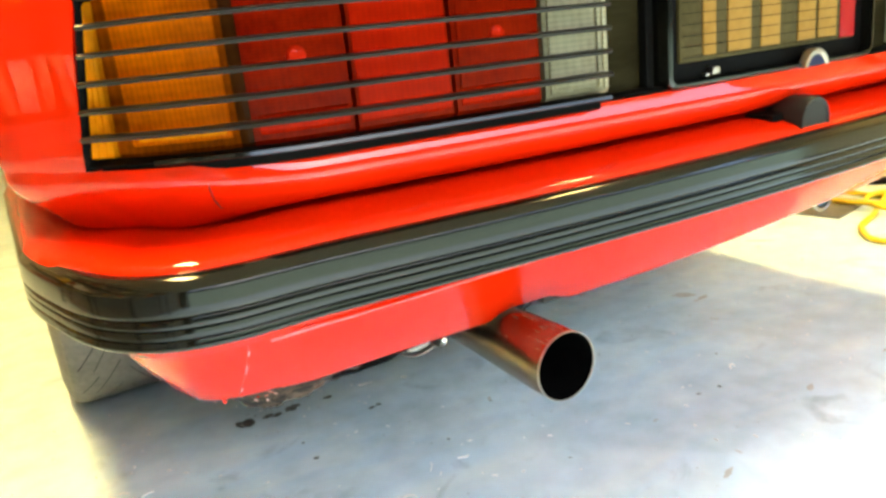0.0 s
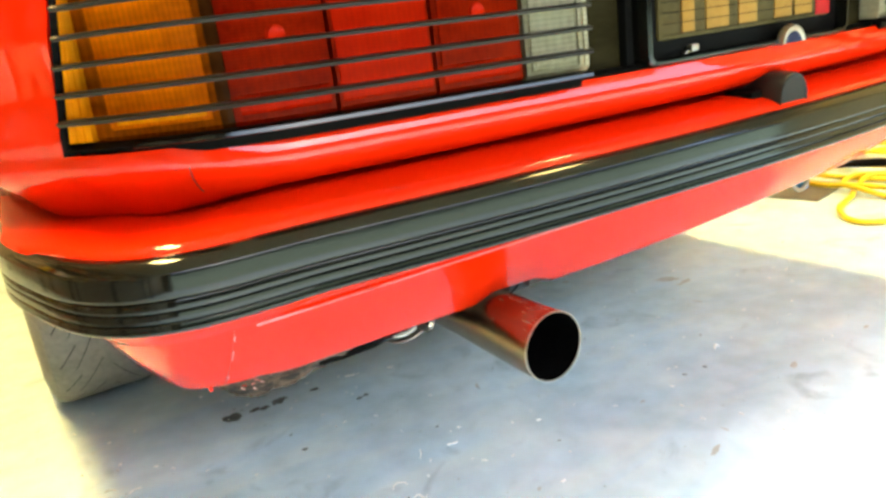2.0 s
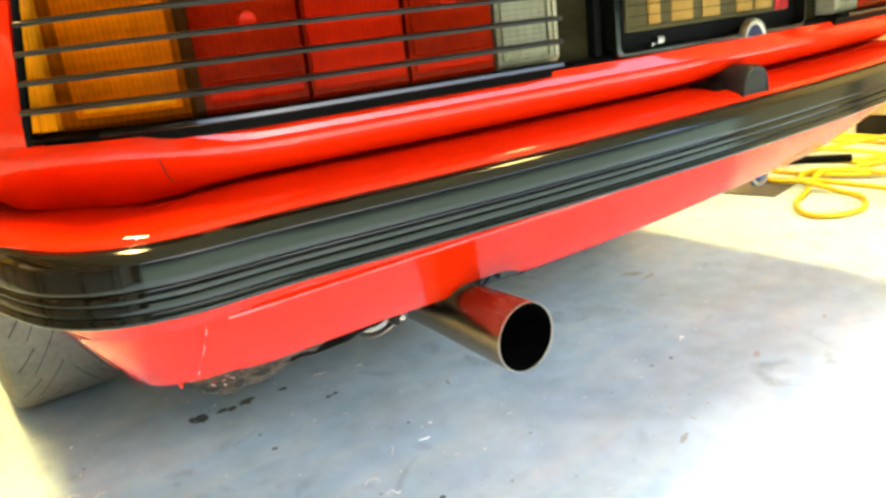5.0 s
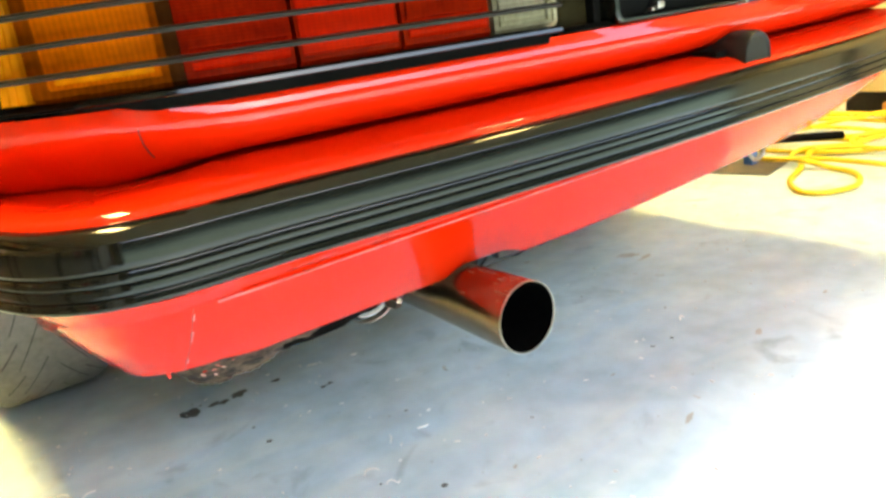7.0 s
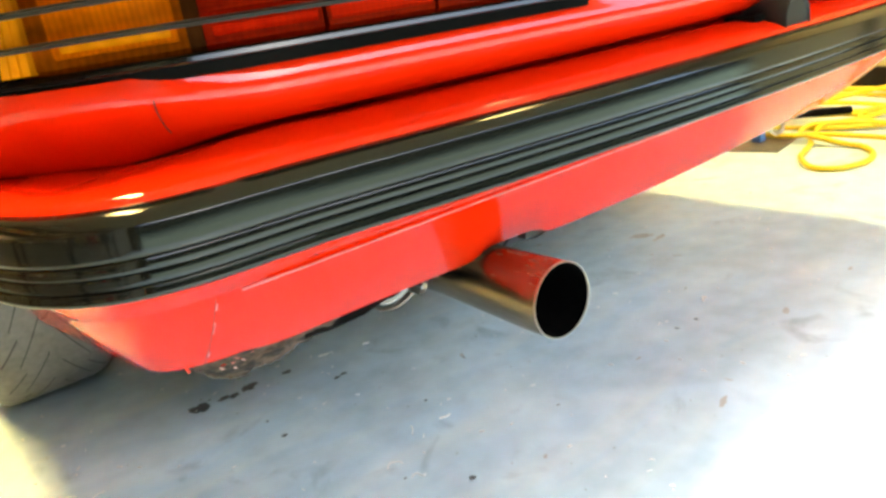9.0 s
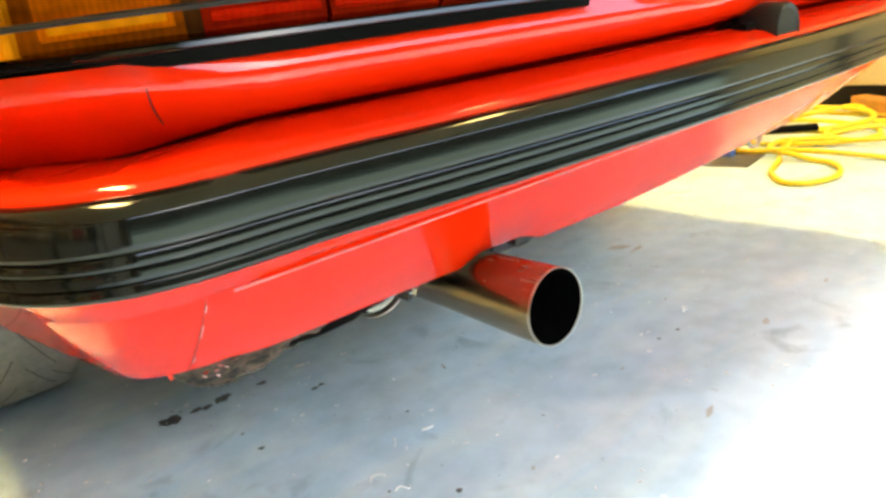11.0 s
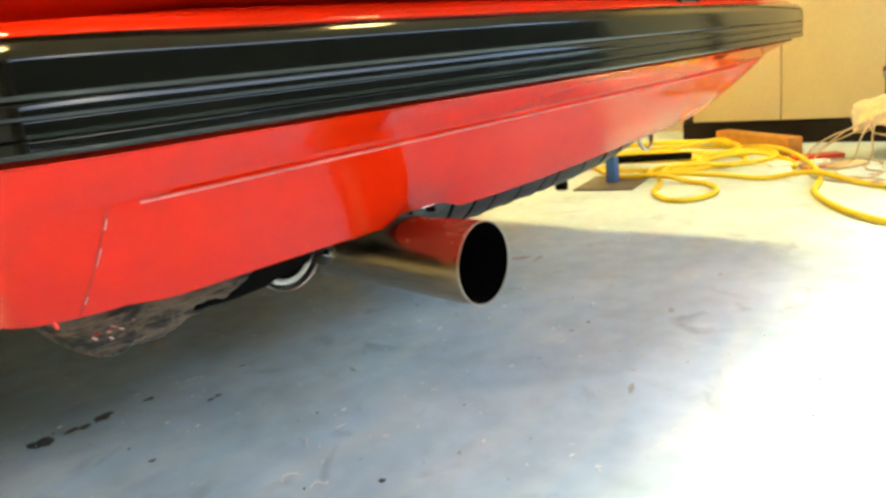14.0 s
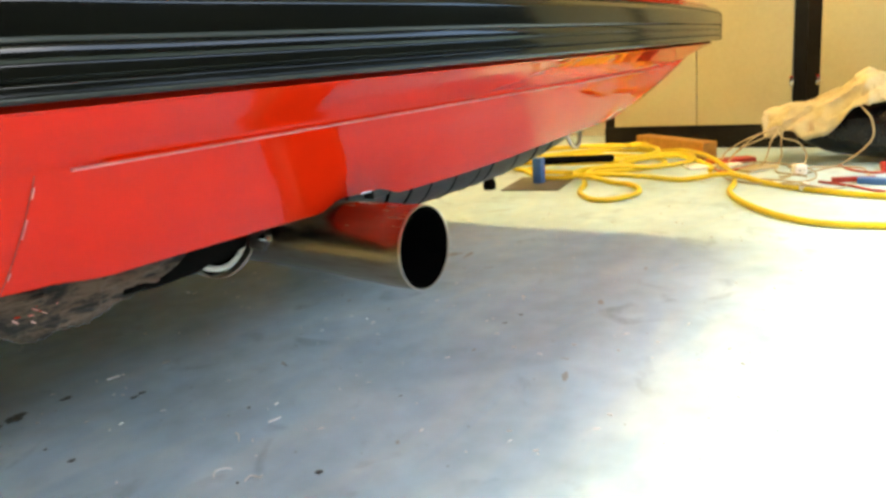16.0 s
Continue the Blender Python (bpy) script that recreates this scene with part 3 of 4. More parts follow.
def side_column(c, v):
    """The valance's corner (c 0 to 1) and its way forward along the flank (c 1 to 2), its lower edge falling slowly."""
    flank = FLANK(v)
    start = flank + 0.12 - 0.035 * v
    p = Vector(valance_point(start, v))
    share = (0.4515 - p.z) / (0.4515 - valance_point(start, 1.0)[2])
    y1 = p.y + 0.10 - 0.025 * v
    if c <= 1:
        x = (1 - c) ** 2 * start + 2 * c * (1 - c) * flank + c * c * flank
        y = (1 - c) ** 2 * p.y + 2 * c * (1 - c) * p.y + c * c * y1
    else:
        x, y = flank - 0.012 * (c - 1) * v, y1 + (TURN_TO - y1) * (c - 1)
    edge = 0.325 - 0.155 * (y - 0.12)
    z = 0.4515 - share * (0.4515 - edge)
    z += (p.z - z) * easy(1 - c) if c < 1 else 0
    return [x, y, z - 0.003 * v ** 6 * max(0.0, 1 - abs(c - 0.6) / 0.4)]


rows = []
for c in [2 - k / 12 for k in range(12)] + [1 - k / 14 for k in range(14)]:
    rows.append([side_column(c, v) for v in VS])
for k in range(151):
    row = []
    for v in VS:
        start = FLANK(v) + 0.12 - 0.035 * v
        row.append(list(valance_point(start + (0.852 - start) * k / 150, v)))
    row[5][1] -= 0.003 * min(1, max(0, (row[5][0] + 0.69) / 0.02)) * min(1, max(0, (0.62 - row[5][0]) / 0.1))
    rows.append(row)
for k, row in enumerate(rows):
    low = row[-1]
    inx, iny = (0.03, 0.0) if k < 14 else (0.02, 0.02) if k < 26 else (0.0, 0.03)
    row += [[low[0] + 0.2 * inx, low[1] + 0.2 * iny, low[2] + 0.001], [low[0] + inx, low[1] + iny, low[2] + 0.02]]
valance = part("valance", grid(rows), PAINT, car, "red painted rear valance")
part("valance_lip", tube([Vector(valance_point(x, 0.352)) + Vector((0, -0.0040, 0.0004)) for x in (-0.665 + 1.25 * k / 60 for k in range(61))], 0.0024, 8), PAINT, valance, "rolled edge of the valance")
# The crease's highlight is a thin pale tube, its brightness set by colour.
part("worn_edge", tube([Vector(valance_point(x, 0.352)) + Vector((0, -0.0058, -0.0009)) for x in (-0.690 + 1.268 * k / 60 for k in range(61))], 0.0012, 8), GLINT_FLAKE, valance, "pale line painted in as the crease's highlight")
for x in (-0.7135,):
    line = []
    for k in range(14):
        v = 0.36 + 0.64 * k / 13
        p = valance_point(x + 0.002 - 0.002 * (v - 0.38), v)
        line.append(Vector((p[0], p[1] - 0.0005, p[2] - 0.0005)))
    part("valance_seam", tube(line, 0.0003, 6), GRIME, valance)
    for k0, k1 in ((1, 2), (4, 6), (10, 11)):
        part("paint_chip", tube([p + Vector((0.0010, -0.0010, 0)) for p in line[k0:k1 + 1]], 0.00045, 6), CHIPPED, valance, "chipped paint edge")

tip = Vector(side_column(0.40, 1.0))
part("paint_drip", tube([tip + Vector((0, 0, 0.004)), tip + Vector((0.001, 0, -0.001)), tip + Vector((0.002, 0, -0.005))], 0.0020, 8), PAINT, valance, "bent paint tip")

# exhaust
EX, EY, EZ = -0.3300, 0.0215, 0.2680
pipe = part("exhaust_pipe", lathe([(0.0456, -0.0325), (0.0463, -0.0315), (0.0463, 0.0), (0.0448, 0.06), (0.0424, 0.14), (0.0415, 0.45)], (EX, EY, EZ), sides=72), STEEL, car,
            "wide bare steel tailpipe")
part("pipe_rim", lathe([(0.0452, -0.0312), (0.0454, -0.0332), (0.0462, -0.0334), (0.0466, -0.0320), (0.0464, -0.0305)], (EX, EY, EZ), sides=72), RIM, pipe, "bright cut rim")
bore = part("pipe_bore", lathe([(0.0452, -0.0325), (0.0440, 0.05), (0.0380, 0.20), (0.0, 0.21)], (EX, EY, EZ), sides=48), SOOT, pipe, "sooty bore")
for ob in (pipe, bore):
    for v in ob.data.vertices:
        v.co.z += 0.035 * max(0.0, v.co.y - EY)
part("clamp_bolt", turned(box(-0.010, 0.010, -0.009, 0.009, -0.010, 0.010, 0.003), pose(-0.424, 0.140, 0.290, 20, 10, 30)), DARKMETAL, pipe)
part("clamp_bolt", lathe([(0, -0.012), (0.004, -0.012), (0.004, 0.012), (0, 0.012)], (-0.428, 0.133, 0.294), sides=10), CHROME, pipe, "bright bolt")
part("hanger", box(-0.272, -0.240, 0.100, 0.118, 0.306, 0.340, 0.003), DARKMETAL, pipe)
part("hanger", box(-0.296, -0.273, 0.100, 0.114, 0.3165, 0.3210, 0.001), CHROME, pipe, "bright hanger tab")
silencer = part("silencer", lathe([(0.0, 0.010), (0.0395, 0.010), (0.0405, 0.004), (0.0430, 0.012), (0.0475, 0.012), (0.0475, 0.30)], (-0.4235, 0.205, 0.292), sides=40), BLACK, car, "dark silencer end")
part("silencer_ring", lathe([(0.0474, -0.002), (0.0490, -0.003), (0.0496, 0.0), (0.0490, 0.012)], (-0.4235, 0.205, 0.292), sides=48), RIM, silencer, "bright ring")
part("silencer_lip", lathe([(0.036, 0.004), (0.0395, 0.001), (0.0425, 0.003), (0.0430, 0.010)], (-0.4235, 0.205, 0.292), sides=48), WHITE, silencer, "pale inner lip")

# grimy metal hanging behind the valance
lumps = []
for i in range(111):
    x = -0.715 + 0.245 * i / 110
    low = float(np.interp(x, (-0.715, -0.70, -0.685, -0.665, -0.64, -0.615, -0.587, -0.54, -0.515, -0.47), (0.300, 0.281, 0.267, 0.253, 0.252, 0.255, 0.259, 0.268, 0.276, 0.300)))
    row = []
    for j in range(56):
        a = math.pi * 2 * j / 56
        q = Vector((x * 40, math.cos(a) * 2.2, math.sin(a) * 2.2))
        n = 0.006 * noise.noise(q) + 0.0030 * noise.noise(q * 2.7) + 0.0015 * noise.noise(q * 6.0) + 0.0010 * noise.noise(q * 13.0)
        tall = (0.330 - low) / 2
        row.append((x, 0.192 + (0.034 + n) * math.cos(a), 0.330 - tall + (tall + n) * math.sin(a)))
    lumps.append(row)
v, f = grid(lumps, True)
rail = part("chassis_rail", (v, f + [tuple(range(56)), tuple(110 * 56 + k for k in range(56))]), GRIME, car, "grimy rusty chassis end with flaking paint")
fleck = random.Random(3)
for k in range(9):
    x, z = fleck.gauss(-0.660, 0.010), fleck.gauss(0.286, 0.004)
    w, h = 0.001 + 0.0026 * fleck.random(), 0.0003 + 0.0005 * fleck.random()
    part("paint_flake", turned(box(-w, w, -0.001, 0.001, -h, h, 0.0004), pose(x, 0.157 + 0.003 * fleck.random(), z, 20, fleck.uniform(-40, 40), 15)), (PAINT, GLINT_FLAKE, CHIPPED)[k % 3], rail, "flaking red paint")
shield = [(-0.575, 0.272), (-0.540, 0.269), (-0.4895, 0.270), (-0.4785, 0.273), (-0.4235, 0.281), (-0.4135, 0.295), (-0.400, 0.335), (-0.585, 0.335)]
part("bracket", ([(x, y, z) for y in (0.166, 0.171) for x, z in shield],
                 [tuple(range(8)), tuple(range(8, 16))] + [(k, (k + 1) % 8, 8 + (k + 1) % 8, 8 + k) for k in range(8)]), BLACK, car, smooth=False)


# wheels
def wheel(side, y):
    cx, cz, r, w = side * 0.757, 0.298, 0.298, 0.104
    tyre = part("tyre", lathe([(0.19, -w), (0.24, -w - 0.006), (0.272, -w), (0.288, -w + 0.006), (0.2955, -w + 0.018), (r, -w + 0.034), (r, w - 0.034), (0.2955, w - 0.018), (0.288, w - 0.006), (0.272, w), (0.24, w + 0.006), (0.19, w)],
                              (cx, y, cz), "X", 72), TYRE, car, "worn road tyre")
    part("rim", lathe([(0.19, -w + 0.01), (0.17, -0.06), (0.05, -0.05 * 1), (0.05, 0.05), (0.17, 0.06), (0.19, w - 0.01)], (cx, y, cz), "X", 40), DARKMETAL, tyre)
    cuts_v, cuts_f = [], []
    for k in range(22):
        a0 = 2 * math.pi * k / 22
        for s in (-1, 1):
            for u0, u1, long, shift in ((0.008, 0.058, 0.34, 0.0), (0.050, 0.084, 0.17, 0.12)):
                base = len(cuts_v)
                for q in range(7):
                    u = u0 + (u1 - u0) * q / 6
                    a = a0 + s * 0.05 + shift + long * q / 6
                    rr = r + 0.0010 - max(0, (u - 0.070)) ** 2 * 8.0
                    for e in (-0.0065, 0.0065):
                        cuts_v.append((cx + s * u, y + rr * math.cos(a + e), cz + rr * math.sin(a + e)))
                cuts_f += [(base + 2 * q, base + 2 * q + 1, base + 2 * q + 3, base + 2 * q + 2) for q in range(6)]
    part("tread", (cuts_v, cuts_f), GROOVE, tyre)


for y in (1.058, 3.63):
    for side in (-1, 1):
        wheel(side, y)

# the rest of the body, ahead of the tail
def roof(y):
    return float(np.interp(y, (0.02, 0.45, 1.1, 1.6, 2.3, 2.95, 3.3, 4.1, 4.25), (0.845, 0.93, 1.20, 1.30, 1.31, 0.96, 0.90, 0.80, 0.62)))


sections = []
for k in range(86):
    y = 0.10 + 4.15 * k / 85
    low = 0.345 + 0.24 * max(0.0, 1 - (y - 0.10) / 0.5) ** 0.5
    for wy in (1.085, 3.63):
        if abs(y - wy) < 0.35:
            low = max(low, 0.285 + math.sqrt(0.35 ** 2 - (y - wy) ** 2) * 0.98)
    h = roof(y)
    half = 0.850 if y > 0.35 else 0.74 + 0.11 * math.sqrt(max(0, 1 - ((0.35 - y) / 0.25) ** 2))
    if y > 3.9:
        half = 0.850 - 0.25 * ((y - 3.9) / 0.35) ** 2
    belt = min(h, 0.86)
    edge = [(half - 0.03, low), (half, low + 0.03), (half + 0.004, max(low + 0.04, 0.55)), (half - 0.006, max(low + 0.06, belt - 0.06)), (half - 0.05, max(belt, low + 0.07)),
            (half - 0.05 - 0.28 * (h - belt) / 0.45, (belt + h) / 2 + 0.02), (half - 0.14 - 0.30 * (h - belt) / 0.45, h), (0.0, h + 0.015)]
    sections.append([(-x, y, z) for x, z in edge] + [(x, y, z) for x, z in edge[-2::-1]])
v, f = grid(sections)
n = len(sections[0])
part("body_shell", (v, f + [tuple(range(n)), tuple(85 * n + k for k in range(n))]), PAINT, car, "red body shell")
part("boot_tub", box(-0.60, 0.60, 0.14, 0.62, 0.47, 0.83, 0.03), GRIME, car, "inner boot tub")
# Inner body and floor pan are pale to brighten the floor under the car.
part("wheel_house", box(-0.85, 0.85, 0.10, 0.76, 0.462, 0.470, 0.003), BOUNCEGREY, car, "inner body, pale grey to bounce light")
part("boot_lid", sweep([(0.034, 0.822), (0.034, 0.85), (0.20, 0.862), (0.20, 0.822)], -QUARTER - 2, QUARTER + 2, 80, True), PAINT, car, "red boot lid")
part("floor_pan", box(-0.66, 0.66, 0.36, 4.1, 0.400, 0.42, 0.01), BOUNCEGREY, car, "floor pan, pale grey to bounce light")


# ---------------------------------------------------------------- cabinets on the far side
def cabinet(y0):
    """A black cabinet 0.86 wide with two cream doors, its front at x = 2.36."""
    ob = empty("cabinet", (2.36, y0, 0))
    tagged(ob, "tall black-framed cabinet with two plain cream doors", "cabinet", "cabinets along the wall")
    part("body", box(0.012, 0.48, 0, 0.862, 0, 1.9, 0.004), CARCASS, ob)
    part("plinth", box(0.004, 0.02, 0.0, 0.862, 0.0, 0.094, 0.002), CARCASS, ob)
    for s in (0, 1):
        d = part("door", box(-0.006, 0.014, 0.046 + 0.382 * s + 0.002, 0.046 + 0.382 * (s + 1) - 0.002, 0.100, 1.86, 0.003), DOORPAINT, ob, "cream door")
        hy = 0.046 if s == 0 else 0.81
        for z in (0.27, 1.65):
            part("hinge", box(-0.009, 0.012, hy - 0.006, hy + 0.010, z - 0.02, z + 0.02, 0.002), CHROME, d, "small steel hinge")
    return ob


for y0 in (-0.784, 0.078, -1.646):
    cabinet(y0)


# ---------------------------------------------------------------- shelves of boxes along the near wall, mirrored in the car's flank
shelves = empty("shelf_rack", (-2.44, 0.0, 0))
tagged(shelves, "dark open shelf rack along the garage wall", "shelves")
for y in (-1.3, -0.3, 0.7, 1.7, 2.7):
    for x in (0.02, 0.36):
        part("upright", box(x - 0.015, x + 0.015, y - 0.02, y + 0.02, 0, 1.9, 0.003), CARCASS, shelves)
for z in (0.45, 0.95, 1.45, 1.88):
    part("shelf", box(0.0, 0.38, -1.33, 2.73, z, z + 0.025, 0.003), CARCASS, shelves)
pick = random.Random(11)
crates = ((CLOTH, "pale cardboard storage box on a shelf"), (WOOD, "brown cardboard storage box on a shelf"), (WHITE, "white plastic storage box on a shelf"),
          (REDPLASTIC, "red plastic storage box on a shelf"), (DARKMETAL, "dark metal storage box on a shelf"), (HOSE, "yellow plastic storage box on a shelf"))
for z in (0.475, 0.975, 1.475):
    y = -1.24
    while y < 2.5:
        w, h = pick.uniform(0.04, 0.14), pick.uniform(0.06, 0.34)
        material, label = crates[pick.choice((0, 0, 1, 2, 2, 2, 3, 4, 4, 5))]
        deep = -2.40 + pick.uniform(0.20, 0.33)
        crate = part("storage_box", box(-2.40, deep, y, y + w, z, z + h, 0.008), material)
        tagged(crate, label, "box", "boxes on the shelves")
        part("lid", box(-2.405, deep + 0.006, y - 0.004, y + w + 0.004, z + h, z + h + 0.012, 0.003), material, crate)
        y += w + pick.uniform(0.02, 0.09)


# ---------------------------------------------------------------- things on the floor beyond the car
def winding(cx, cy, rx, ry, a0, a1, z0, z1, steps, lean=0.0):
    out = []
    for k in range(steps + 1):
        a = radians(a0 + (a1 - a0) * k / steps)
        c, s = rx * math.cos(a), ry * math.sin(a)
        out.append((cx + c * math.cos(lean) - s * math.sin(lean), cy + c * math.sin(lean) + s * math.cos(lean), z0 + (z1 - z0) * k / steps))
    return out


R = 0.0088
hose_line = [(0.97, -0.62, R), (0.995, -0.42, R), (0.98, -0.24, R), (1.03, -0.12, R), (1.16, 0.00, R), (1.33, 0.095, R), (1.50, 0.125, R), (1.70, 0.19, R), (1.92, 0.33, R + 0.02),
             (2.10, 0.50, R + 0.02), (2.22, 0.70, R), (2.22, 0.95, R), (2.05, 1.12, R), (1.86, 1.10, R)]
hose_line += winding(1.80, 0.78, 0.20, 0.32, 80, 470, R, 3 * R, 16)
hose_line += winding(1.84, 0.50, 0.17, 0.13, 110, 520, 3 * R, 3 * R, 14)
hose_line += [(1.62, 0.66, 3 * R), (1.50, 0.645, R), (1.40, 0.600, R), (1.328, 0.578, R), (1.248, 0.548, R), (1.175, 0.490, R), (1.149, 0.440, R), (1.176, 0.390, R), (1.263, 0.362, R), (1.354, 0.390, R), (1.420, 0.450, R),
              (1.440, 0.510, R), (1.425, 0.575, 3 * R), (1.47, 0.67, 3 * R), (1.60, 0.70, 3 * R), (1.71, 0.60, 3 * R), (1.83, 0.53, 4 * R), (1.93, 0.437, 3 * R), (1.836, 0.303, R), (1.72, 0.265, R)]
hose = part("air_hose", tube(glide(hose_line, 8), R, 12), HOSE)
tagged(hose, "long yellow rubber air hose lying in loose coils on the floor", "hose")
hose_b = part("air_hose", tube(glide(winding(1.98, 0.86, 0.26, 0.30, 0, 700, 3 * R, 4 * R, 26) + [(1.75, 0.98, R), (1.60, 0.93, R), (1.457, 0.757, 2 * R), (1.441, 0.586, 4 * R), (1.478, 0.432, 3 * R), (1.53, 0.30, R), (1.55, 0.16, 3 * R), (1.50, 0.03, R), (1.408, -0.113, R), (1.349, -0.262, R), (1.30, -0.45, R)], 8), R, 12), HOSE)
tagged(hose_b, "yellow rubber air hose coil lying on another hose", "hose")

plank = part("timber_block", turned(box(-0.235, 0.235, -0.035, 0.035, 0.0, 0.070, 0.006), pose(2.17, 0.545, 0.0, 0, 0, 54)), WOOD)
tagged(plank, "short orange-brown timber block lying on the floor", "timber")

# small stand with a blue post and a black bar
stand = empty("floor_stand", (1.42, 0.79, 0))
tagged(stand, "steel floor stand with a blue post and a black bar", "stand")
part("base", turned(box(-0.13, 0.13, -0.105, 0.105, 0.0, 0.006, 0.002), pose(0, 0, 0, 0, 0, 12)), surface("dull_steel", (0.10, 0.095, 0.085), (0.20, 0.19, 0.17), 0.5, metal=0.7, coarse=10, fine=90), stand, "dull steel base plate")
part("post", box(-0.016, 0.016, -0.018, 0.018, 0.006, 0.098, 0.003), BLUE, stand, "blue enamelled post")
part("bar", tube([Vector((0.018, 0.0, 0.083)) + Vector((0.33, -0.135, -0.038)) * k / 8 for k in range(9)], 0.0145, 16), BLACK, stand, "black bar")
part("foot", lathe([(0, 0), (0.022, 0), (0.024, 0.02), (0.018, 0.04), (0, 0.04)], (-0.12, 0.14, 0.0), "Z", 20), BLACK, stand)

wrap_line = glide([(-0.20, 0.285, 0.275), (0.0, 0.292, 0.273), (0.2, 0.298, 0.272), (0.36, 0.302, 0.272), (0.50, 0.305, 0.280), (0.62, 0.300, 0.296), (0.70, 0.290, 0.318)], 10)
wrapped = part("wrapped_pipe", tube(wrap_line, 0.050, 28), SLEEVE, car, "black pipe with wrapped sleeve under the tail")
wrap_pick = random.Random(5)
x = -0.17
while x < 0.62:
    i = min(range(len(wrap_line)), key=lambda j: abs(wrap_line[j].x - x))
    c, lean = wrap_line[i], wrap_pick.uniform(0.014, 0.030)
    turn = [Vector((c.x + lean * math.sin(q), c.y + 0.0500 * math.cos(q), c.z + 0.0500 * math.sin(q))) for q in (2 * math.pi * j / 28 for j in range(29))]
    part("sleeve_gap", tube(turn, wrap_pick.uniform(0.0015, 0.0035), 6), SOOT, wrapped)
    if wrap_pick.random() < 0.55:
        part("sleeve_clip", turned(box(-0.009, 0.009, -0.003, 0.003, -0.004, 0.004, 0.002), pose(c.x + 0.02, c.y - 0.0490, c.z + 0.010, 20, 25, 0)), RIM, wrapped, "small bright clip")
    x += wrap_pick.uniform(0.045, 0.105)
part("hanging_strap", tube(glide([(0.525, 0.21, 0.335), (0.520, 0.205, 0.295), (0.533, 0.200, 0.266), (0.556, 0.200, 0.256), (0.578, 0.200, 0.266), (0.592, 0.205, 0.295), (0.594, 0.21, 0.335)], 6), 0.0045, 8), RIM, car, "bright steel loop hanging under the body")
part("tow_bracket", box(0.49, 0.56, 0.20, 0.26, 0.285, 0.36, 0.008), DARKMETAL, car)

# black bag under a rag
bag_rows = []
for i in range(21):
    u = i / 20
    y = 0.02 - 0.80 * u
    fat = math.sin(math.pi * min(max(u * 1.02, 0.02), 0.98)) ** 0.35
    ring = []
    for j in range(20):
        a = 2 * math.pi * j / 20
        n = 0.018 * noise.noise(Vector((y * 7, 2 * math.cos(a), 2 * math.sin(a))))
        z = 0.125 + (0.120 * fat + n) * math.sin(a)
        ring.append((2.03 + (0.135 * fat + n) * math.cos(a), y, max(0.004, z)))
    bag_rows.append(ring)
v, f = grid(bag_rows, True)
bag = part("tool_bag", (v, f + [tuple(range(20)), tuple(400 + k for k in range(20))]), VINYL)
tagged(bag, "glossy black vinyl tool bag lying on the floor", "bag")

rag_rows = []
for i in range(81):
    y = 0.134 - 0.53 * i / 80
    ridge = float(np.interp(-y, (-0.134, -0.097, -0.037, 0.021, 0.063, 0.119, 0.14, 0.158, 0.184, 0.217, 0.243, 0.30, 0.40), (0.200, 0.210, 0.221, 0.234, 0.251, 0.264, 0.290, 0.311, 0.328, 0.318, 0.302, 0.29, 0.26)))
    hem = float(np.interp(-y, (-0.134, -0.120, -0.083, -0.059, -0.023, 0.016, 0.072, 0.121, 0.16, 0.191, 0.249, 0.40), (0.170, 0.104, 0.115, 0.135, 0.123, 0.091, 0.117, 0.155, 0.200, 0.214, 0.217, 0.22)))
    row = []
    for j in range(45):
        w = j / 44
        if w < 0.6:
            q = w / 0.6
            x, z = 1.875 + 0.105 * q ** 1.3, hem + (ridge - hem) * math.sin(q * math.pi / 2) ** 0.8
        else:
            q = (w - 0.6) / 0.4
            x, z = 1.98 + 0.17 * q, ridge - 0.05 * q ** 2
        p = Vector((x, y, z))
        way = math.atan2(z - 0.30, y + 0.20) + 0.35 * noise.noise(p * 9)
        pleat = (1 - abs(math.sin(5.5 * way))) ** 2 * min(1.0, math.hypot(y + 0.20, z - 0.30) / 0.10)
        fold = 0.013 * noise.noise(Vector((y * 16 + z * 9, x * 14, 1.0))) + 0.007 * noise.noise(p * 34) + 0.003 * noise.noise(p * 80) + 0.013 * pleat
        knot = math.exp(-((y + 0.19) / 0.045) ** 2) * (0.020 + 0.010 * math.sin(75 * z + 40 * y))
        sharp = 0.013 * (1 - abs(noise.noise(Vector((y * 13 + z * 18, x * 6, 7.0))))) ** 7
        row.append((x - fold - knot, y + 0.4 * fold, z + 0.3 * fold - sharp))
    rag_rows.append(row)
rv, rf = grid(rag_rows)
rag = part("rag", (rv, rf), CLOTH)
thick = rag.modifiers.new("thickness", "SOLIDIFY")
thick.thickness = 0.003
tagged(rag, "crumpled cream cotton rag draped over the black bag", "rag")

# cables, plug and odd bits before the bag
def cable(points, r=0.0027, label="loose white electric cable looped on the floor"):
    ob = part("cable", tube(glide(points, 8), r, 8), CABLE)
    return tagged(ob, label, "cable", "cables on the floor")


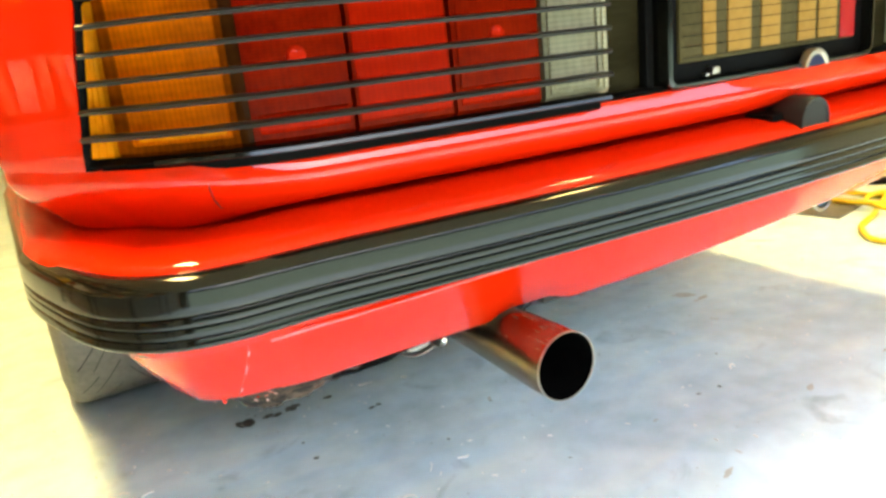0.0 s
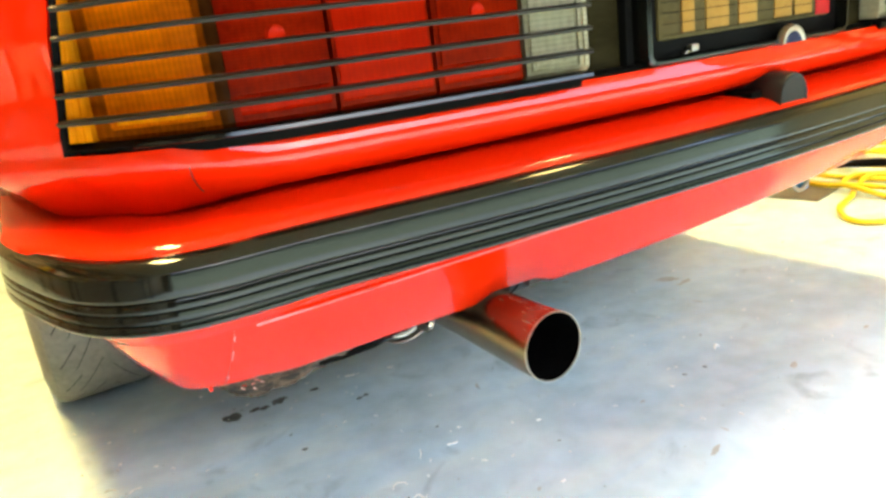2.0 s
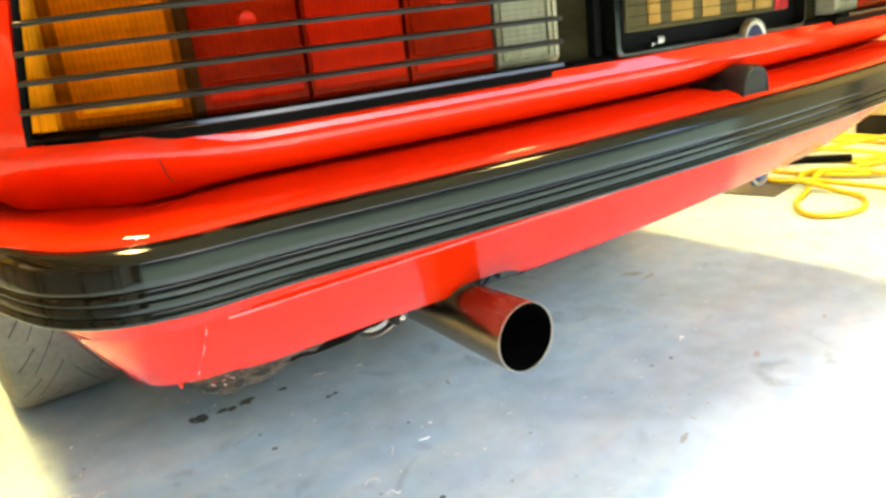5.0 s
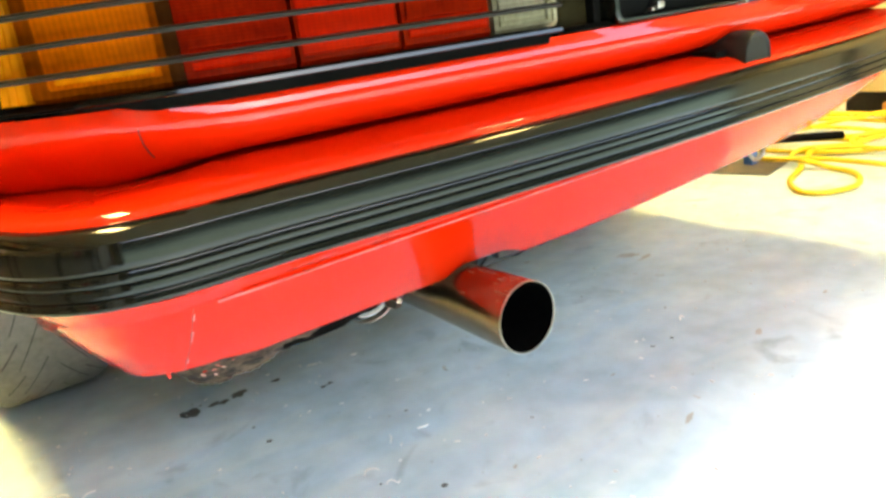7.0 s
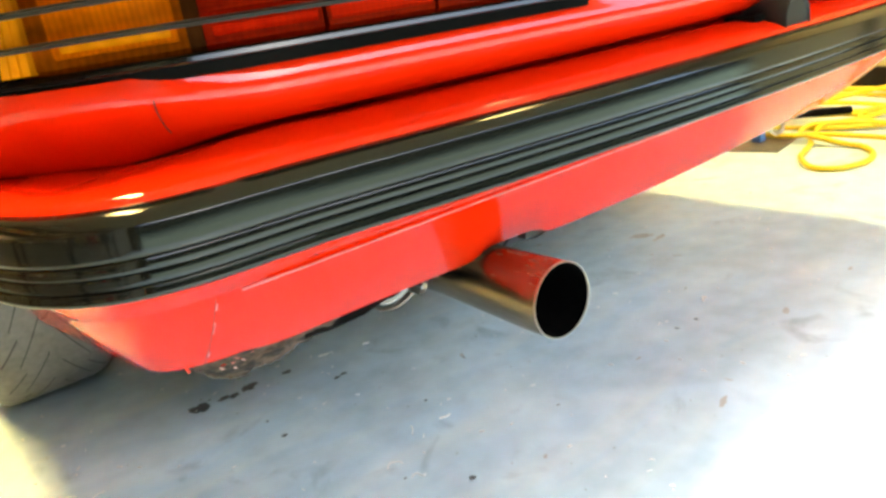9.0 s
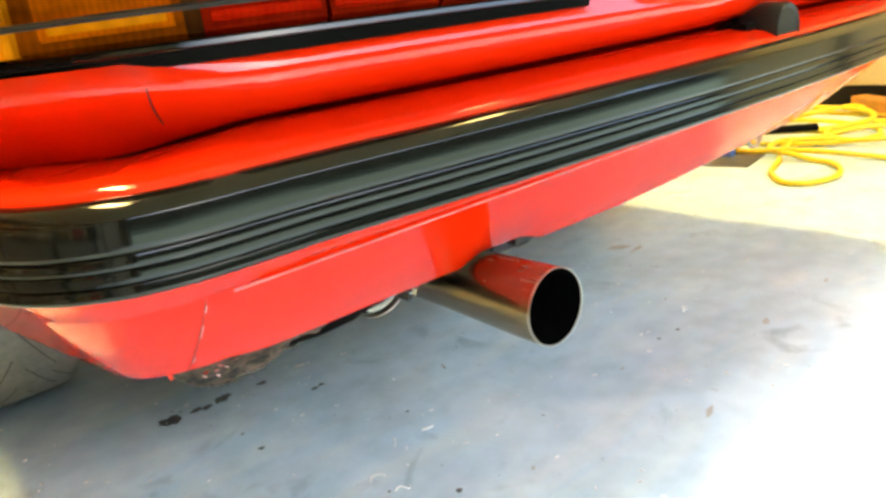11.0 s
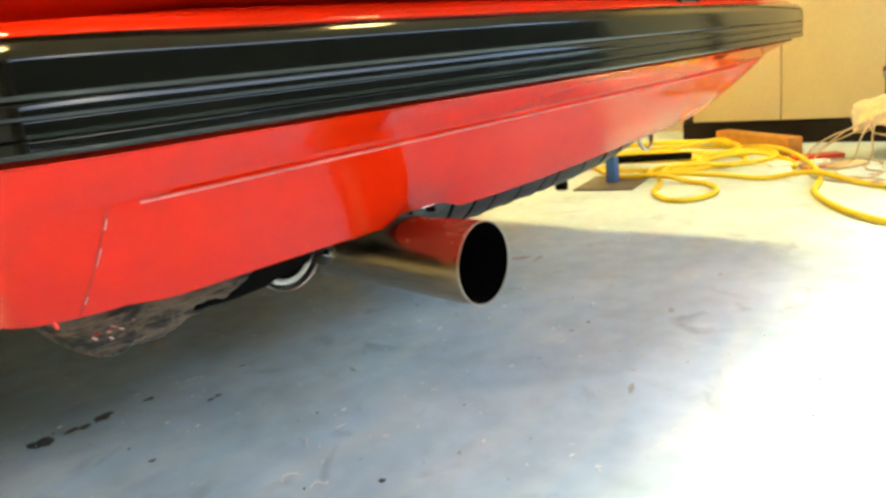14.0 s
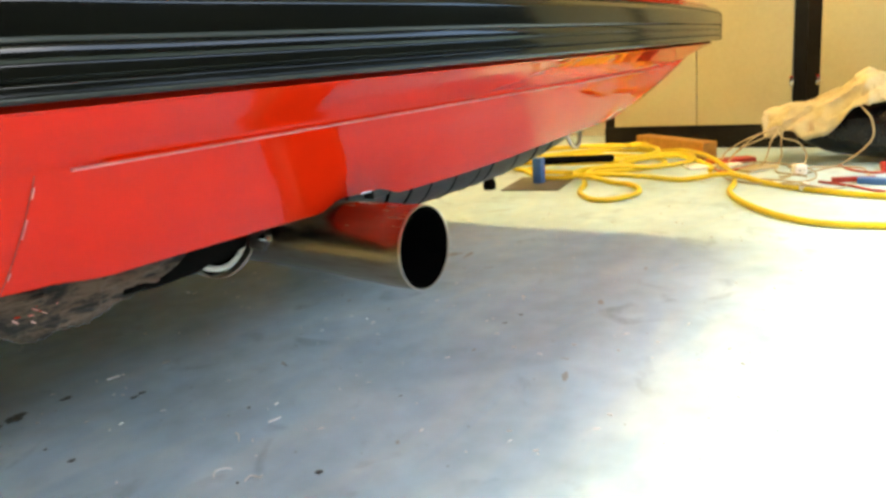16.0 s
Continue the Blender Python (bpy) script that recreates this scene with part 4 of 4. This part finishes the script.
for loop in (
        [(1.78, 0.27, 0.004), (1.82, 0.255, 0.03), (1.82, 0.233, 0.063), (1.82, 0.17, 0.104), (1.84, 0.109, 0.127), (1.89, 0.07, 0.145)],
        [(1.74, 0.22, 0.004), (1.80, 0.215, 0.04), (1.82, 0.18, 0.075), (1.83, 0.12, 0.105), (1.87, 0.07, 0.13)],
        [(1.80, 0.235, 0.004), (1.80, 0.20, 0.06), (1.82, 0.14, 0.112), (1.88, 0.09, 0.14)],
        [(1.88, 0.07, 0.14), (1.83, 0.085, 0.10), (1.82, 0.092, 0.071), (1.81, 0.106, 0.022), (1.76, 0.14, 0.004), (1.66, 0.12, 0.004), (1.58, 0.06, 0.004)],
        [(1.88, 0.06, 0.13), (1.83, 0.055, 0.09), (1.82, 0.05, 0.05), (1.80, 0.06, 0.012), (1.74, 0.05, 0.004), (1.70, 0.0, 0.004), (1.66, -0.06, 0.004)],
        [(1.88, 0.075, 0.125), (1.83, 0.05, 0.108), (1.82, 0.0, 0.095), (1.82, -0.028, 0.055), (1.80, -0.03, 0.03), (1.745, -0.028, 0.018)],
        [(1.90, -0.17, 0.21), (1.84, -0.20, 0.188), (1.82, -0.218, 0.165), (1.82, -0.225, 0.114), (1.82, -0.199, 0.07), (1.81, -0.14, 0.023), (1.78, -0.08, 0.006), (1.70, -0.03, 0.004), (1.64, 0.02, 0.004)],
        [(2.00, 0.30, 0.004), (1.72, 0.222, 0.008), (1.573, 0.079, 0.004), (1.608, 0.002, 0.004), (1.744, -0.013, 0.008), (1.888, 0.044, 0.004), (1.95, 0.15, 0.004), (1.86, 0.25, 0.008), (1.70, 0.20, 0.012)],
        [(1.58, 0.06, 0.008), (1.45, -0.06, 0.024), (1.39, -0.117, 0.024), (1.42, -0.17, 0.012), (1.512, -0.195, 0.004), (1.677, -0.231, 0.004), (1.80, -0.21, 0.004), (1.852, -0.178, 0.004), (1.80, -0.075, 0.012), (1.72, 0.0, 0.012)],
        [(1.90, 0.20, 0.006), (1.64, 0.20, 0.006), (1.52, 0.10, 0.006), (1.50, -0.02, 0.010), (1.60, -0.09, 0.006), (1.75, -0.06, 0.010), (1.83, 0.03, 0.006)],
        [(1.42, -0.03, 0.022), (1.40, -0.10, 0.022), (1.41, -0.20, 0.004), (1.42, -0.32, 0.004), (1.50, -0.50, 0.004)]):
    cable(loop)
for loop in ([(1.98, 0.34, 0.004), (1.85, 0.29, 0.004), (1.74, 0.245, 0.006), (1.71, 0.20, 0.010), (1.80, 0.16, 0.010), (1.90, 0.16, 0.004)],
             [(1.90, -0.12, 0.004), (1.80, -0.17, 0.004), (1.74, -0.24, 0.006), (1.80, -0.32, 0.004), (1.88, -0.38, 0.004)],
             [(1.56, -0.11, 0.006), (1.51, -0.20, 0.005), (1.44, -0.28, 0.005), (1.42, -0.40, 0.005)]):
    red = part("cable", tube(glide(loop, 8), 0.0040, 8), REDPLASTIC)
    tagged(red, "thin red rubber lead lying on the floor", "cable", "cables on the floor")
plug = empty("plug", (1.72, -0.026, 0))
tagged(plug, "white mains plug lying on the floor", "plug")
part("body", turned(box(-0.022, 0.022, -0.020, 0.020, 0.0, 0.036, 0.010, 3), pose(0, 0, 0, 0, 0, 25)), WHITE, plug)
part("pin", turned(box(-0.039, -0.021, -0.010, -0.006, 0.015, 0.021, 0.001), pose(0, 0, 0, 0, 0, 25)), CHROME, plug)
part("pin", turned(box(-0.039, -0.021, 0.006, 0.010, 0.015, 0.021, 0.001), pose(0, 0, 0, 0, 0, 25)), CHROME, plug)
connector = part("hose_coupling", lathe([(0, -0.03), (0.008, -0.03), (0.012, -0.01), (0.012, 0.02), (0.007, 0.03), (0, 0.03)], (1.44, -0.09, 0.012), "X", 16), WHITE)
tagged(connector, "small white hose coupling on the floor", "coupling")
for name, colour, m, dims, label in (
        ("screwdriver", REDPLASTIC, pose(1.60, -0.20, 0.0, 0, 0, 20), (0.009, 0.06, 0.016), "red-handled screwdriver lying on the floor"),
        ("tool_tray", REDPLASTIC, pose(1.93, 0.25, 0.0, 0, 0, 40), (0.035, 0.085, 0.022), "low red plastic tray on the floor"),
        ("notepad", CLOTH, pose(1.80, 0.13, 0.0, 0, 0, 60), (0.04, 0.07, 0.012), "pale cardboard box lid on the floor"),
        ("clamp", BLUE, pose(1.56, -0.29, 0.0, 0, 0, -12), (0.016, 0.075, 0.020), "blue plastic clamp on the floor"),
        ("red_cloth", REDPLASTIC, pose(1.83, -0.34, 0.0, 0, 0, 10), (0.05, 0.09, 0.022), "red plastic case beside the bag"),
        ("paper_sheet", WHITE, pose(1.86, 0.30, 0.0, 0, 0, 35), (0.05, 0.10, 0.010), "folded white paper on the floor")):
    a, b, c = dims
    thing = part(name, turned(box(-a, a, -b, b, 0.0005, c, min(a, b, c) * 0.3, 3), m), colour)
    tagged(thing, label, name.replace("_", " "))


# ---------------------------------------------------------------- marks and shavings on the floor
floor_ob = bpy.data.objects["floor"]


def blot(name, x, y, rx, ry, turn, material, z=0.0012, seed=0):
    pts = []
    for k in range(22):
        a = 2 * math.pi * k / 22
        w = 1 + 0.5 * noise.noise(Vector((math.cos(a) * 1.6, math.sin(a) * 1.6, seed * 3.1))) + 0.3 * noise.noise(Vector((math.cos(a) * 4, math.sin(a) * 4, seed * 1.7)))
        u, q = rx * w * math.cos(a), ry * w * math.sin(a)
        c, s = math.cos(radians(turn)), math.sin(radians(turn))
        pts.append((x + u * c - q * s, y + u * s + q * c, z))
    part(name, (pts + [(x, y, z + 0.0006)], [(k, (k + 1) % 22, 22) for k in range(22)]), material, floor_ob)


for k, (x, y, rx, ry, turn) in enumerate(((-0.608, 0.633, 0.021, 0.015, -35), (-0.566, 0.634, 0.013, 0.006, 20), (-0.548, 0.628, 0.012, 0.007, 10), (-0.515, 0.634, 0.016, 0.012, 30),
                                          (-0.440, 0.629, 0.009, 0.007, 0), (-0.387, 0.527, 0.007, 0.005, 0), (-0.372, 0.530, 0.006, 0.004, 0), (-0.408, 0.107, 0.005, 0.004, 0), (-0.542, 0.424, 0.005, 0.004, 0))):
    blot("oil_spot", x, y, rx, ry, turn, OIL, seed=k)
for k, (x, y, rx, ry, turn) in enumerate(((0.483, 0.532, 0.030, 0.014, -40), (0.50, 0.49, 0.016, 0.008, 10), (0.968, 0.694, 0.040, 0.006, -50), (0.28, 0.05, 0.014, 0.006, 30))):
    blot("scuff_mark", x, y, rx, ry, turn, SCUFF, seed=40 + k)


drip = random.Random(33)
for k in range(14):
    blot("scuff_mark", drip.uniform(-0.5, 1.1), drip.uniform(-0.25, 0.75), drip.uniform(0.004, 0.016), drip.uniform(0.002, 0.005), drip.uniform(0, 180), SCUFF, seed=110 + k)
drip = random.Random(21)
for k in range(16):
    blot("oil_spot", drip.uniform(-0.72, 0.35), drip.uniform(0.02, 0.70), drip.uniform(0.0015, 0.0045), drip.uniform(0.0012, 0.003), drip.uniform(0, 180), OIL, seed=70 + k)


def shaving(points, r=0.0016):
    ob = part("metal_shaving", tube(glide(points, 5), 0.7 * r, 6), CHIP)
    return tagged(ob, "small bright metal shaving on the floor", "shaving", "shavings on the floor")


shaving([(-0.349, 0.262, 0.003), (-0.336, 0.258, 0.003), (-0.330, 0.259, 0.003)], 0.0022)
shaving([(-0.392, 0.280, 0.003), (-0.396, 0.268, 0.005), (-0.404, 0.258, 0.003)])
shaving([(-0.478, 0.214, 0.002), (-0.470, 0.221, 0.004), (-0.458, 0.217, 0.003), (-0.455, 0.210, 0.002)])
shaving([(-0.466, 0.172, 0.002), (-0.458, 0.170, 0.006), (-0.452, 0.161, 0.003), (-0.446, 0.164, 0.002)])
shaving([(0.236, 0.190, 0.003), (0.244, 0.197, 0.007), (0.252, 0.194, 0.003)], 0.0025)
shaving([(-0.370, 0.633, 0.003), (-0.356, 0.629, 0.003), (-0.350, 0.628, 0.003)], 0.0026)
shaving([(-0.285, 0.604, 0.003), (-0.277, 0.601, 0.003), (-0.273, 0.600, 0.003)], 0.0022)
shaving([(-0.855, 0.535, 0.002), (-0.847, 0.532, 0.004), (-0.838, 0.527, 0.002)])
shaving([(-0.822, 0.500, 0.002), (-0.812, 0.503, 0.004), (-0.802, 0.505, 0.002)])
shaving([(0.785, 0.692, 0.002), (0.797, 0.690, 0.004), (0.806, 0.684, 0.002)])
rng = random.Random(7)
dv, df = [], []
for k in range(260):
    x, y, a, ln, wd = rng.uniform(-0.95, 1.2), rng.uniform(-0.3, 1.0), rng.uniform(0, 6.28), rng.uniform(0.0015, 0.005), rng.uniform(0.0006, 0.0014)
    c, s, b = math.cos(a), math.sin(a), len(dv)
    for u, w, h in ((-1, -1, 0.0006), (1, -1, 0.0006), (1, 1, 0.0006), (-1, 1, 0.0006), (-0.8, -0.6, 0.0022), (0.8, -0.6, 0.0022), (0.8, 0.6, 0.0022), (-0.8, 0.6, 0.0022)):
        dv.append((x + u * ln * c - w * wd * s, y + u * ln * s + w * wd * c, h))
    df += [tuple(b + i for i in q) for q in ((4, 5, 6, 7), (0, 1, 5, 4), (1, 2, 6, 5), (2, 3, 7, 6), (3, 0, 4, 7))]
tagged(part("floor_debris", (dv, df), CHIP), "fine pale metal swarf scattered on the floor", "swarf", kind="stuff")
